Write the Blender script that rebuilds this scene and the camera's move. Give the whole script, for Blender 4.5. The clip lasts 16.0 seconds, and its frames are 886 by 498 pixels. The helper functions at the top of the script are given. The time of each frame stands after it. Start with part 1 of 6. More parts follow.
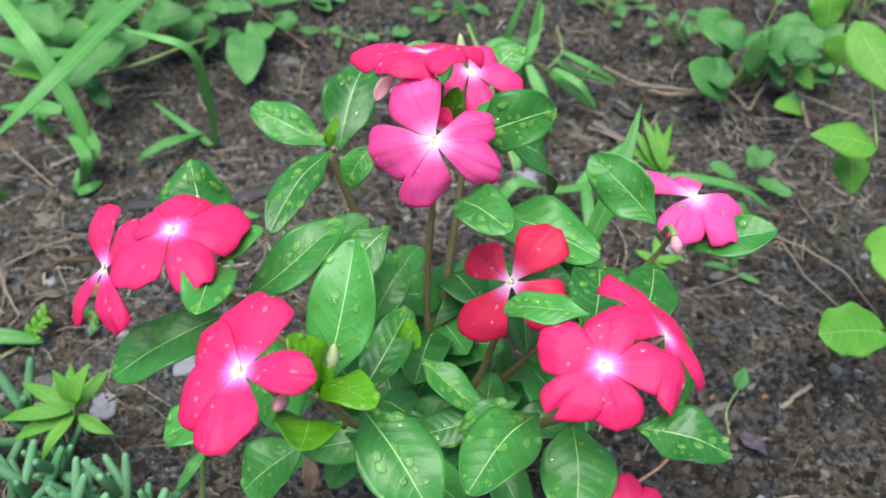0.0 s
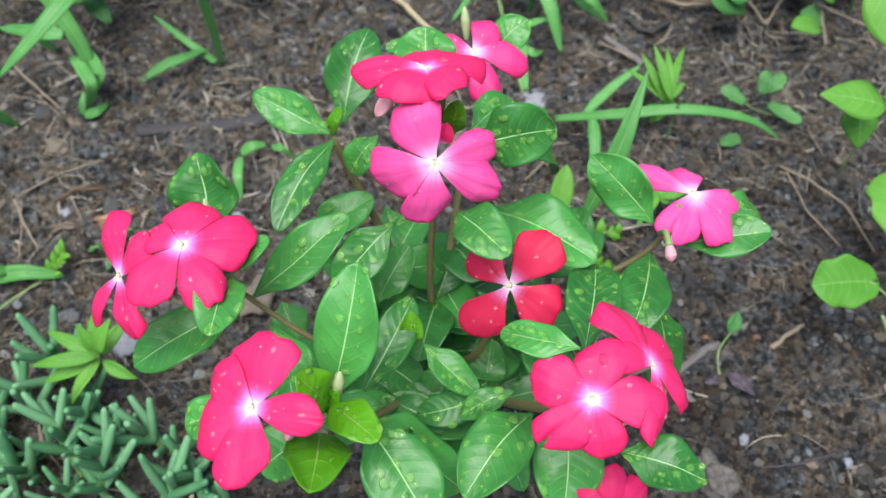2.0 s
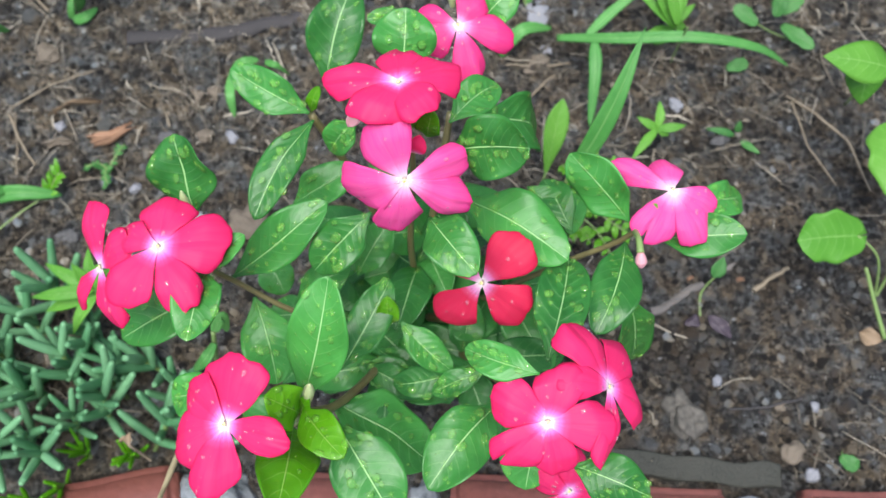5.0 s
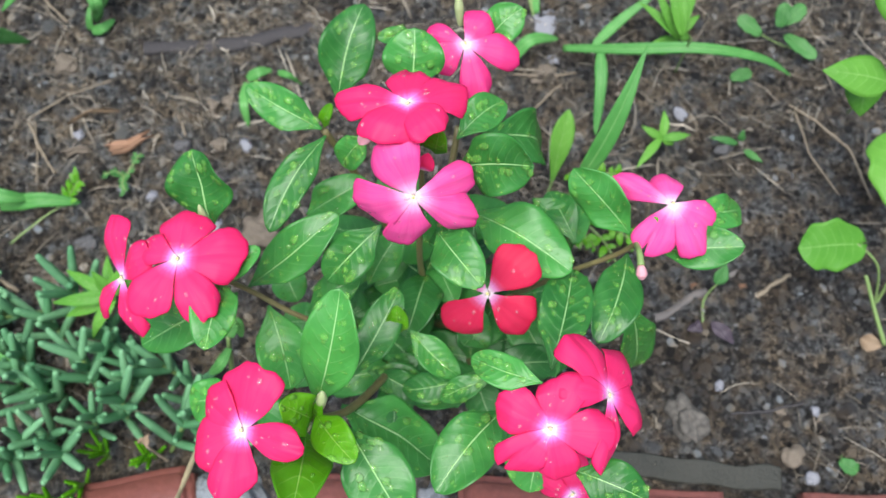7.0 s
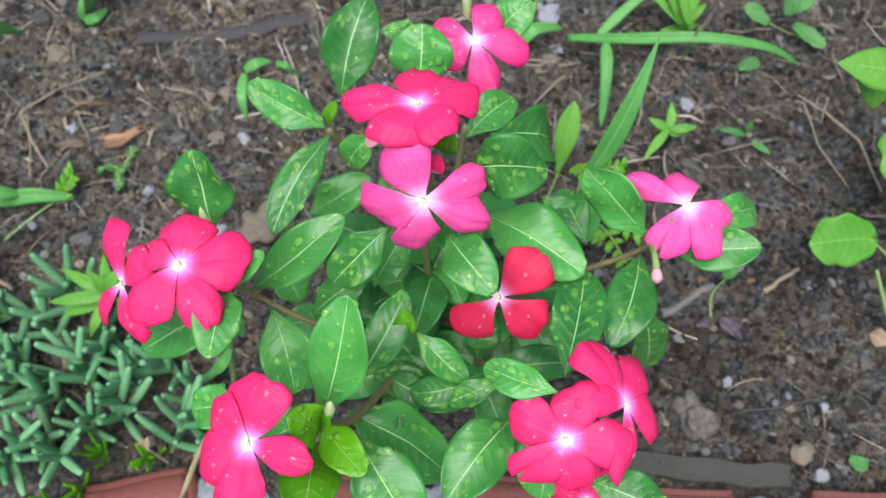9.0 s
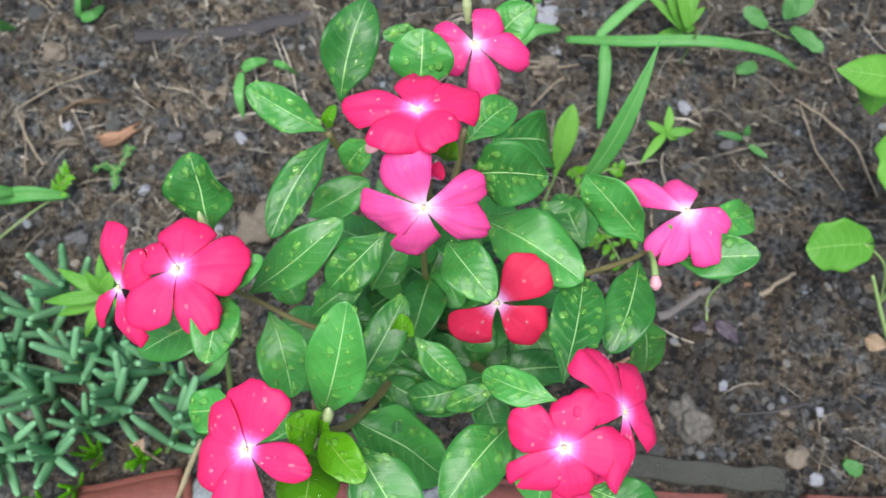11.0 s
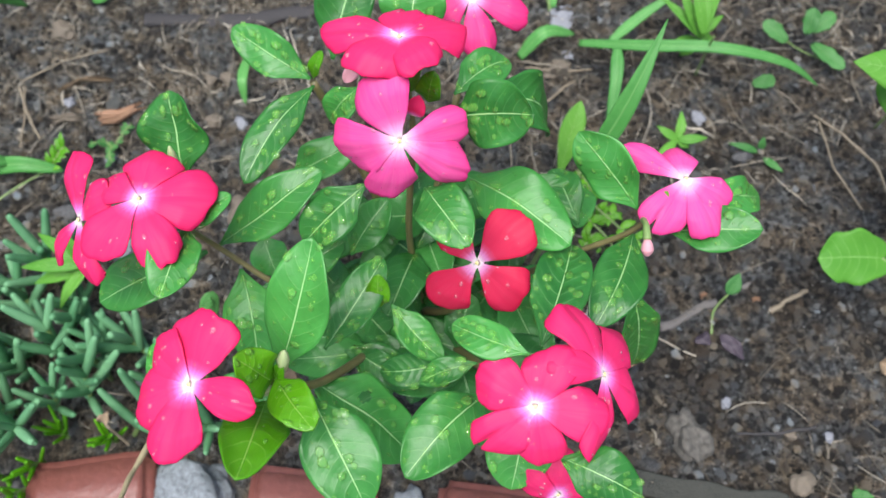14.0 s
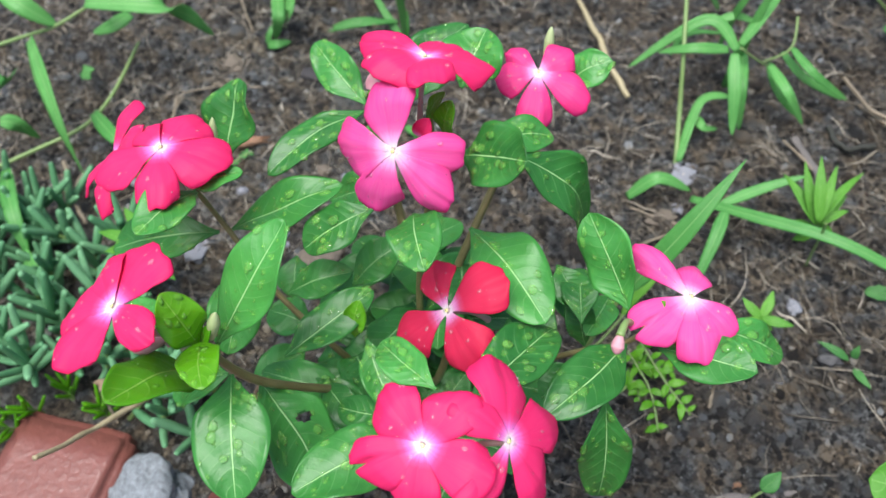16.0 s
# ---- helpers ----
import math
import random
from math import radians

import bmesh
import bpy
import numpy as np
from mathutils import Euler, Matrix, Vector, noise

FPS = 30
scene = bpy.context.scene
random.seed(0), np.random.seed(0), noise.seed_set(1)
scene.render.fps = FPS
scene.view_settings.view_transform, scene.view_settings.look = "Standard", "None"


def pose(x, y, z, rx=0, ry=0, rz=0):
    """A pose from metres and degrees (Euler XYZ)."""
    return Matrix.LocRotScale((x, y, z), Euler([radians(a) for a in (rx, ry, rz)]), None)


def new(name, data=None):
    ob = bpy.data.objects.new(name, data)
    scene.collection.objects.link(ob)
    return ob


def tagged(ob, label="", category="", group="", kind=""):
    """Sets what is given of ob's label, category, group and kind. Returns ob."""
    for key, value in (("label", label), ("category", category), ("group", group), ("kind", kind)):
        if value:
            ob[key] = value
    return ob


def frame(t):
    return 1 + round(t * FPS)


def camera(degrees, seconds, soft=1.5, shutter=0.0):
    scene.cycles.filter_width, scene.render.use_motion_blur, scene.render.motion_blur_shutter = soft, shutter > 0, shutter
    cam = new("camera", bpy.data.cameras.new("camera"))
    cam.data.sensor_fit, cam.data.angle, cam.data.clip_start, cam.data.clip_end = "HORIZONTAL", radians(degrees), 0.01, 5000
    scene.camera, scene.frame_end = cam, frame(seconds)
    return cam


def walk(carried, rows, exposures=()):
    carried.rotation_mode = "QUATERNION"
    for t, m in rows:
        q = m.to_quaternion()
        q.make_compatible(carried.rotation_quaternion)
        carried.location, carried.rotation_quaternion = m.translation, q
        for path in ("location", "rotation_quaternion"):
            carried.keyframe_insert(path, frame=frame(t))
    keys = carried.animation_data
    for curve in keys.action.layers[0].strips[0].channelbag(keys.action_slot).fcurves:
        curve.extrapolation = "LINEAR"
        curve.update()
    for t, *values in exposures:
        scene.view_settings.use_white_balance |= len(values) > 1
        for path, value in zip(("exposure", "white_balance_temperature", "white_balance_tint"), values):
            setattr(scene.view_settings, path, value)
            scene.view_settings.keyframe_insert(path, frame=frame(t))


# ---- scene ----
cam = camera(54.2, 16.0)
cam.data.dof.use_dof, cam.data.dof.focus_distance, cam.data.dof.aperture_fstop = True, 0.255, 17.0
METRES, EYE, TILT, LEAN, TURN = 0.34, 0.360, -47.2, 0.0, 0.0
ROWS = [
    (0.0, 0.0, 0.0, 0.0, 0.0, 0.0, -0.0),
    (0.5, 0.0096, -0.0401, 0.0658, 0.33, -3.28, 0.03),
    (1.0, -0.0319, -0.0735, 0.1058, 0.08, -6.09, -0.0),
    (1.5, 0.0018, -0.0514, 0.1546, 0.03, -8.72, 0.12),
    (2.0, 0.01, -0.0095, 0.162, 0.82, -11.04, -0.15),
    (2.5, 0.0285, 0.025, 0.1842, 1.56, -13.01, -0.09),
    (3.0, 0.0287, 0.0544, 0.2035, 2.64, -15.1, -0.09),
    (3.5, 0.0484, 0.062, 0.2407, 3.14, -17.74, -0.05),
    (4.0, 0.072, 0.0216, 0.2865, 2.91, -19.88, -0.4),
    (4.5, 0.063, 0.016, 0.3113, 2.52, -21.62, -0.98),
    (5.0, 0.0502, 0.0302, 0.3258, 2.47, -22.8, -1.24),
    (7.5, 0.0536, 0.005, 0.356, 3.18, -23.12, -1.01),
    (8.0, 0.0466, 0.0232, 0.3623, 2.93, -23.55, -0.9),
    (8.5, 0.0428, 0.032, 0.3568, 2.79, -23.71, -0.78),
    (9.0, 0.0357, 0.0367, 0.3609, 2.6, -24.2, -1.0),
    (11.5, 0.0298, 0.0405, 0.3708, 2.41, -24.52, -1.61),
    (12.0, 0.0301, 0.0271, 0.37, 2.51, -24.02, -1.64),
    (12.5, 0.0402, 0.0074, 0.367, 2.79, -23.5, -1.58),
    (13.0, 0.0416, 0.0037, 0.3405, 2.92, -22.85, -1.77),
    (13.5, 0.0439, 0.0259, 0.3016, 2.89, -22.45, -2.43),
    (14.0, 0.0766, 0.0521, 0.2564, 5.11, -20.4, -4.13),
    (14.5, 0.1255, 0.0477, 0.2584, 9.35, -17.6, -7.2),
    (15.0, 0.1697, 0.067, 0.2178, 14.28, -14.76, -11.32),
    (15.5, 0.2425, 0.0776, 0.2007, 18.48, -13.16, -15.15),
    (16.0, 0.264, 0.0837, 0.1715, 21.34, -12.13, -18.54),
]
walk(cam, [(t, pose(0, 0, EYE, TILT, LEAN, TURN) @ pose(METRES * x, METRES * y, METRES * z, 90 + pitch, roll, yaw)) for t, x, y, z, yaw, pitch, roll in ROWS], [(0.0, 1.24), (16.0, 1.24)])

# ---- light: soft bright overcast daylight ----
world = bpy.data.worlds.new("sky")
scene.world = world
world.use_nodes = True
wn = world.node_tree.nodes
sky = wn.new("ShaderNodeTexSky")
sky.sky_type, sky.sun_disc = "NISHITA", False
sky.sun_elevation, sky.sun_rotation = radians(78), radians(200)
sky.air_density, sky.dust_density, sky.ozone_density = 1.0, 2.5, 1.0
world.node_tree.links.new(sky.outputs["Color"], wn["Background"].inputs["Color"])
wn["Background"].inputs["Strength"].default_value = 0.08
sun_data = bpy.data.lights.new("sun", "SUN")
sun_data.energy, sun_data.angle, sun_data.color = 2.35, radians(42), (1.0, 0.99, 0.975)
sun = new("sun", sun_data)
sun.matrix_world = pose(0, 0, 3, 12, 0, -20)

# ---- materials ----
def material(name, rough=0.6, spec=0.5):
    m = bpy.data.materials.new(name)
    m.use_nodes = True
    nodes, links = m.node_tree.nodes, m.node_tree.links
    b = nodes["Principled BSDF"]
    b.inputs["Roughness"].default_value = rough
    b.inputs["Specular IOR Level"].default_value = spec
    return m, nodes, links, b


def node(nodes, links, kind, settings=(), feeds=()):
    n = nodes.new(kind)
    for key, value in settings:
        n.inputs[key].default_value = value
    for key, socket in feeds:
        links.new(socket, n.inputs[key])
    return n


def ramp(nodes, links, fac, stops):
    r = nodes.new("ShaderNodeValToRGB")
    e = r.color_ramp.elements
    while len(e) < len(stops):
        e.new(0.5)
    for el, (p, c) in zip(e, stops):
        el.position, el.color = p, (*c, 1)
    links.new(fac, r.inputs["Fac"])
    return r.outputs["Color"]


def math_node(nodes, links, op, a, b=None, c=None):
    n = nodes.new("ShaderNodeMath")
    n.operation = op
    for i, v in enumerate((a, b, c)):
        if v is None:
            continue
        if isinstance(v, (int, float)):
            n.inputs[i].default_value = v
        else:
            links.new(v, n.inputs[i])
    return n.outputs[0]


def mix(nodes, links, fac, a, b, mode="MIX"):
    n = nodes.new("ShaderNodeMix")
    n.data_type, n.blend_type = "RGBA", mode
    for i, v in ((0, fac), (6, a), (7, b)):
        if isinstance(v, (int, float)):
            n.inputs[i].default_value = v
        elif isinstance(v, tuple):
            n.inputs[i].default_value = (*v, 1)
        else:
            links.new(v, n.inputs[i])
    return n.outputs[2]


def bump(nodes, links, b, height, strength, distance=0.001):
    n = node(nodes, links, "ShaderNodeBump", (("Strength", strength), ("Distance", distance)), (("Height", height),))
    links.new(n.outputs["Normal"], b.inputs["Normal"])


def place(nodes, links):
    return nodes.new("ShaderNodeTexCoord").outputs["Object"]


def noise_tex(nodes, links, co, scale, detail=4.0, rough=0.55):
    return node(nodes, links, "ShaderNodeTexNoise", (("Scale", scale), ("Detail", detail), ("Roughness", rough)), (("Vector", co),)).outputs["Fac"]


def thin(m, nodes, links, b, colour, share):
    """Adds light that shines through a thin leaf or petal."""
    t = nodes.new("ShaderNodeBsdfTranslucent")
    links.new(colour, t.inputs["Color"])
    s = node(nodes, links, "ShaderNodeMixShader", (("Fac", share),), ((1, b.outputs[0]), (2, t.outputs[0])))
    links.new(s.outputs[0], nodes["Material Output"].inputs["Surface"])


def leaf_material(name, dark, light, vein, vein_width, veins, rough, share, vein_mix=0.75, side_mix=0.45, coat=0.0):
    """A leaf: u runs from edge to edge, v from stalk to tip. Pale midrib, fine side veins, mottled green."""
    m, nodes, links, b = material(name, rough, 0.3)
    sep = nodes.new("ShaderNodeSeparateXYZ")
    links.new(nodes.new("ShaderNodeTexCoord").outputs["UV"], sep.inputs[0])
    u = math_node(nodes, links, "ABSOLUTE", math_node(nodes, links, "MULTIPLY_ADD", sep.outputs["X"], 2.0, -1.0))
    v = sep.outputs["Y"]
    co = place(nodes, links)
    n1 = noise_tex(nodes, links, co, 90, 5)
    n2 = noise_tex(nodes, links, co, 700, 3)
    info = nodes.new("ShaderNodeObjectInfo")
    tone = math_node(nodes, links, "MULTIPLY_ADD", info.outputs["Random"], 0.65, math_node(nodes, links, "MULTIPLY_ADD", n1, 0.9, -0.35))
    green = mix(nodes, links, tone, dark, light)
    green = mix(nodes, links, math_node(nodes, links, "MULTIPLY", n2, 0.2), green, tuple(c * 0.5 for c in dark))
    # side veins sweep forward from the midrib and bend towards the tip at the edge
    bend = math_node(nodes, links, "MULTIPLY", math_node(nodes, links, "POWER", u, 1.4), 0.2)
    wob = math_node(nodes, links, "MULTIPLY_ADD", n1, 0.06, bend)
    ph = math_node(nodes, links, "FRACT", math_node(nodes, links, "MULTIPLY", math_node(nodes, links, "SUBTRACT", v, wob), veins))
    dist = math_node(nodes, links, "ABSOLUTE", math_node(nodes, links, "SUBTRACT", ph, 0.5))
    side = nodes.new("ShaderNodeMapRange")
    for key, value in (("From Min", 0.012), ("From Max", 0.06), ("To Min", 1.0), ("To Max", 0.0)):
        side.inputs[key].default_value = value
    links.new(dist, side.inputs["Value"])
    fade = math_node(nodes, links, "SUBTRACT", 1.0, math_node(nodes, links, "POWER", u, 2.0))
    sidev = math_node(nodes, links, "MULTIPLY", side.outputs[0], math_node(nodes, links, "MULTIPLY", fade, side_mix))
    mid = nodes.new("ShaderNodeMapRange")
    mid.inputs["From Min"].default_value = 0.4 * vein_width
    mid.inputs["To Min"].default_value, mid.inputs["To Max"].default_value = vein_mix, 0.0
    links.new(math_node(nodes, links, "MULTIPLY_ADD", v, -0.7 * vein_width, 1.25 * vein_width), mid.inputs["From Max"])
    links.new(u, mid.inputs["Value"])
    col = mix(nodes, links, sidev, green, vein)
    col = mix(nodes, links, mid.outputs[0], col, vein)
    links.new(col, b.inputs["Base Color"])
    links.new(math_node(nodes, links, "MULTIPLY_ADD", n1, 0.3, rough - 0.15), b.inputs["Roughness"])
    b.inputs["Coat Weight"].default_value, b.inputs["Coat Roughness"].default_value = coat, 0.3
    # the blade swells between the sunken veins
    swell = math_node(nodes, links, "MULTIPLY", math_node(nodes, links, "POWER", dist, 0.6), math_node(nodes, links, "MULTIPLY", fade, -0.5 if side_mix else 0.0))
    bump(nodes, links, b, math_node(nodes, links, "ADD", math_node(nodes, links, "MULTIPLY", n2, 0.35), math_node(nodes, links, "SUBTRACT", math_node(nodes, links, "MULTIPLY", swell, -1.0), mid.outputs[0])), 0.6, 0.0006)
    thin(m, nodes, links, b, col, share)
    return m


leaf_green = leaf_material("periwinkle_leaf", (0.017, 0.116, 0.019), (0.072, 0.335, 0.06), (0.36, 0.64, 0.26), 0.034, 9.0, 0.38, 0.11, 0.8, 0.13, 0.14)
leaf_young = leaf_material("young_leaf", (0.07, 0.27, 0.006), (0.14, 0.42, 0.012), (0.36, 0.6, 0.14), 0.04, 7.0, 0.32, 0.25, 0.5, 0.2, 0.2)
weed_green = leaf_material("weed_leaf", (0.04, 0.165, 0.04), (0.11, 0.32, 0.085), (0.25, 0.5, 0.15), 0.04, 8.0, 0.5, 0.25, 0.3, 0.2)
weed_light = leaf_material("weed_leaf_light", (0.085, 0.29, 0.03), (0.17, 0.43, 0.06), (0.35, 0.6, 0.2), 0.04, 7.0, 0.5, 0.3, 0.35, 0.25)
grass_green = leaf_material("grass_blade", (0.065, 0.26, 0.055), (0.16, 0.45, 0.12), (0.3, 0.55, 0.2), 0.1, 1.0, 0.45, 0.25, 0.35, 0.0)
blue_green = leaf_material("succulent_leaf", (0.06, 0.2, 0.085), (0.19, 0.41, 0.21), (0.2, 0.4, 0.25), 0.1, 1.0, 0.55, 0.05, 0.15, 0.0)


def petal_material(name, outer, inner, reach=1.0, pale=0.05):
    """A petal: white at the throat, then a pink flush, then the full colour."""
    m, nodes, links, b = material(name, 0.55, 0.3)
    sep = nodes.new("ShaderNodeSeparateXYZ")
    links.new(nodes.new("ShaderNodeTexCoord").outputs["UV"], sep.inputs[0])
    co = place(nodes, links)
    n1 = noise_tex(nodes, links, co, 160, 4)
    streak = node(nodes, links, "ShaderNodeTexNoise", (("Scale", 1.0), ("Detail", 2.0)), (("Vector", node(nodes, links, "ShaderNodeVectorMath", (), ()).outputs[0]),))
    vec = nodes.new("ShaderNodeCombineXYZ")
    links.new(math_node(nodes, links, "MULTIPLY", sep.outputs["X"], 24.0), vec.inputs[0])
    links.new(math_node(nodes, links, "MULTIPLY", sep.outputs["Y"], 2.0), vec.inputs[1])
    links.new(vec.outputs[0], streak.inputs["Vector"])
    along = math_node(nodes, links, "ADD", math_node(nodes, links, "DIVIDE", sep.outputs["Y"], reach), math_node(nodes, links, "MULTIPLY_ADD", streak.outputs["Fac"], 0.12, -0.06))
    col = ramp(nodes, links, along, ((0.0, (0.95, 0.94, 0.9)), (0.05, (0.93, 0.9, 0.96)), (0.1, tuple(0.7 * p + 0.27 for p in inner)), (0.15, inner), (0.23, tuple(0.25 * p + 0.75 * q for p, q in zip(inner, outer))), (0.32, outer), (1.0, tuple(c * 0.96 for c in outer))))
    col = mix(nodes, links, math_node(nodes, links, "MULTIPLY", n1, 0.3), col, tuple(c * 0.72 for c in outer), "MIX")
    side = math_node(nodes, links, "POWER", math_node(nodes, links, "ABSOLUTE", math_node(nodes, links, "MULTIPLY_ADD", sep.outputs["X"], 2.0, -1.0)), 5.0)
    rim = math_node(nodes, links, "MAXIMUM", math_node(nodes, links, "MULTIPLY", side, sep.outputs["Y"]), math_node(nodes, links, "POWER", sep.outputs["Y"], 9.0))
    flush = math_node(nodes, links, "MULTIPLY", math_node(nodes, links, "SUBTRACT", 1.0, rim), math_node(nodes, links, "MULTIPLY_ADD", streak.outputs["Fac"], pale * 1.4, -0.2 * pale))
    col = mix(nodes, links, flush, col, tuple(0.55 * c + 0.42 for c in outer))
    col = mix(nodes, links, math_node(nodes, links, "MULTIPLY", rim, 0.5), col, (outer[0] * 0.92, outer[1] * 0.5, outer[2] * 0.62))
    links.new(col, b.inputs["Base Color"])
    bump(nodes, links, b, streak.outputs["Fac"], 0.15, 0.0005)
    thin(m, nodes, links, b, col, 0.36)
    return m


petal_red = petal_material("petal_rose_red", (0.84, 0.023, 0.17), (0.86, 0.22, 0.7))
petal_deep = petal_material("petal_deep_red", (0.68, 0.016, 0.085), (0.8, 0.3, 0.66))
petal_pink = petal_material("petal_pink", (0.88, 0.075, 0.37), (0.92, 0.42, 0.76), 1.25, 0.16)
petal_rose = petal_material("petal_rose_pink", (0.86, 0.038, 0.26), (0.9, 0.36, 0.74), 1.1, 0.1)


def plain(name, colour, rough=0.6, grain=300, amount=0.4, relief=0.3, dark=0.45, share=0.0, spec=0.5):
    m, nodes, links, b = material(name, rough, spec)
    co = place(nodes, links)
    n1, n2 = noise_tex(nodes, links, co, grain, 6), noise_tex(nodes, links, co, grain / 9, 3)
    info = nodes.new("ShaderNodeObjectInfo")
    col = mix(nodes, links, math_node(nodes, links, "MULTIPLY", n1, amount), colour, tuple(c * dark for c in colour))
    col = mix(nodes, links, math_node(nodes, links, "MULTIPLY", math_node(nodes, links, "MULTIPLY", n2, info.outputs["Random"]), 0.6), col, tuple(c * 0.6 for c in colour))
    links.new(col, b.inputs["Base Color"])
    bump(nodes, links, b, n1, relief)
    if share:
        thin(m, nodes, links, b, col, share)
    return m


stem_mat = plain("stem_green_red", (0.23, 0.205, 0.085), 0.4, 160, 0.9, 0.3, 0.4)
stem_green = plain("stem_green", (0.2, 0.31, 0.1), 0.45)
tube_mat = plain("corolla_tube", (0.55, 0.42, 0.4), 0.5, share=0.3)
bud_mat = plain("bud_pale", (0.5, 0.6, 0.3), 0.45, share=0.2)
bud_pink = plain("bud_pink", (0.8, 0.4, 0.45), 0.5, share=0.2)
eye_mat = plain("flower_eye_yellow", (0.93, 0.92, 0.4), 0.6, amount=0.2)
pore_mat = plain("flower_throat", (0.15, 0.07, 0.01), 0.7)
brick_mat = plain("wet_red_brick", (0.26, 0.092, 0.075), 0.36, 260, 0.9, 0.6, 0.35)
stone_grey = plain("grey_stone", (0.13, 0.13, 0.132), 0.8, 500, 1.2, 1.0, 0.25)
stone_earthy = plain("earthy_grey_stone", (0.19, 0.175, 0.15), 0.8, 420, 1.4, 1.0, 0.2)
stone_blue = plain("blue_grey_stone", (0.36, 0.4, 0.43), 0.8, 500, 1.3, 1.0, 0.2)
stone_pale = plain("pale_stone", (0.27, 0.28, 0.31), 0.65, 900, 0.75, 1.0)
stone_tan = plain("tan_stone", (0.17, 0.14, 0.105), 0.75, 500, 0.7, 1.0)
bark_mat = plain("orange_bark", (0.4, 0.23, 0.14), 0.8, 900, 0.8, 1.0)
wood_grey = plain("weathered_wood", (0.05, 0.046, 0.047), 0.75, 700, 0.75, 1.0)
wood_pale = plain("pale_weathered_wood", (0.16, 0.145, 0.135), 0.75, 700, 0.7, 1.0)
straw_mat = plain("dry_straw", (0.24, 0.195, 0.135), 0.6, 700, 0.5, 0.4)
straw_bright = plain("bright_straw", (0.4, 0.34, 0.2), 0.55, 700, 0.45, 0.4)
wood_dark = plain("dark_wet_wood", (0.034, 0.036, 0.028), 0.7, 600, 0.7, 1.0)
dry_leaf = plain("dry_brown_leaf", (0.32, 0.23, 0.145), 0.7, 300, 0.6, 0.6, share=0.1)
purple_leaf = plain("purple_dry_leaf", (0.06, 0.045, 0.06), 0.6, 300, 0.5, 0.5)


def drop_material(name, tint, share):
    """Clear water: light passes through, the rim and top mirror the sky; a diffuse tint paints in lens-focused
    brightness.
    """
    m, nodes, links, b = material(name)
    clear = nodes.new("ShaderNodeBsdfTransparent")
    # painted brightness: this tint stands in for light a drop gathers by refraction
    soft = nodes.new("ShaderNodeBsdfDiffuse")
    soft.inputs["Color"].default_value = (*tint, 1)
    body = node(nodes, links, "ShaderNodeMixShader", (("Fac", share),), ((1, clear.outputs[0]), (2, soft.outputs[0])))
    shine = nodes.new("ShaderNodeBsdfGlossy")
    shine.inputs["Roughness"].default_value = 0.05
    fres = node(nodes, links, "ShaderNodeFresnel", (("IOR", 1.22),))
    s = node(nodes, links, "ShaderNodeMixShader", (), (("Fac", fres.outputs[0]), (1, body.outputs[0]), (2, shine.outputs[0])))
    links.new(s.outputs[0], nodes["Material Output"].inputs["Surface"])
    return m


water_mat = drop_material("water_drop", (0.4, 0.9, 0.16), 0.12)
water_petal = drop_material("water_drop_on_petal", (1.0, 0.7, 0.8), 0.13)


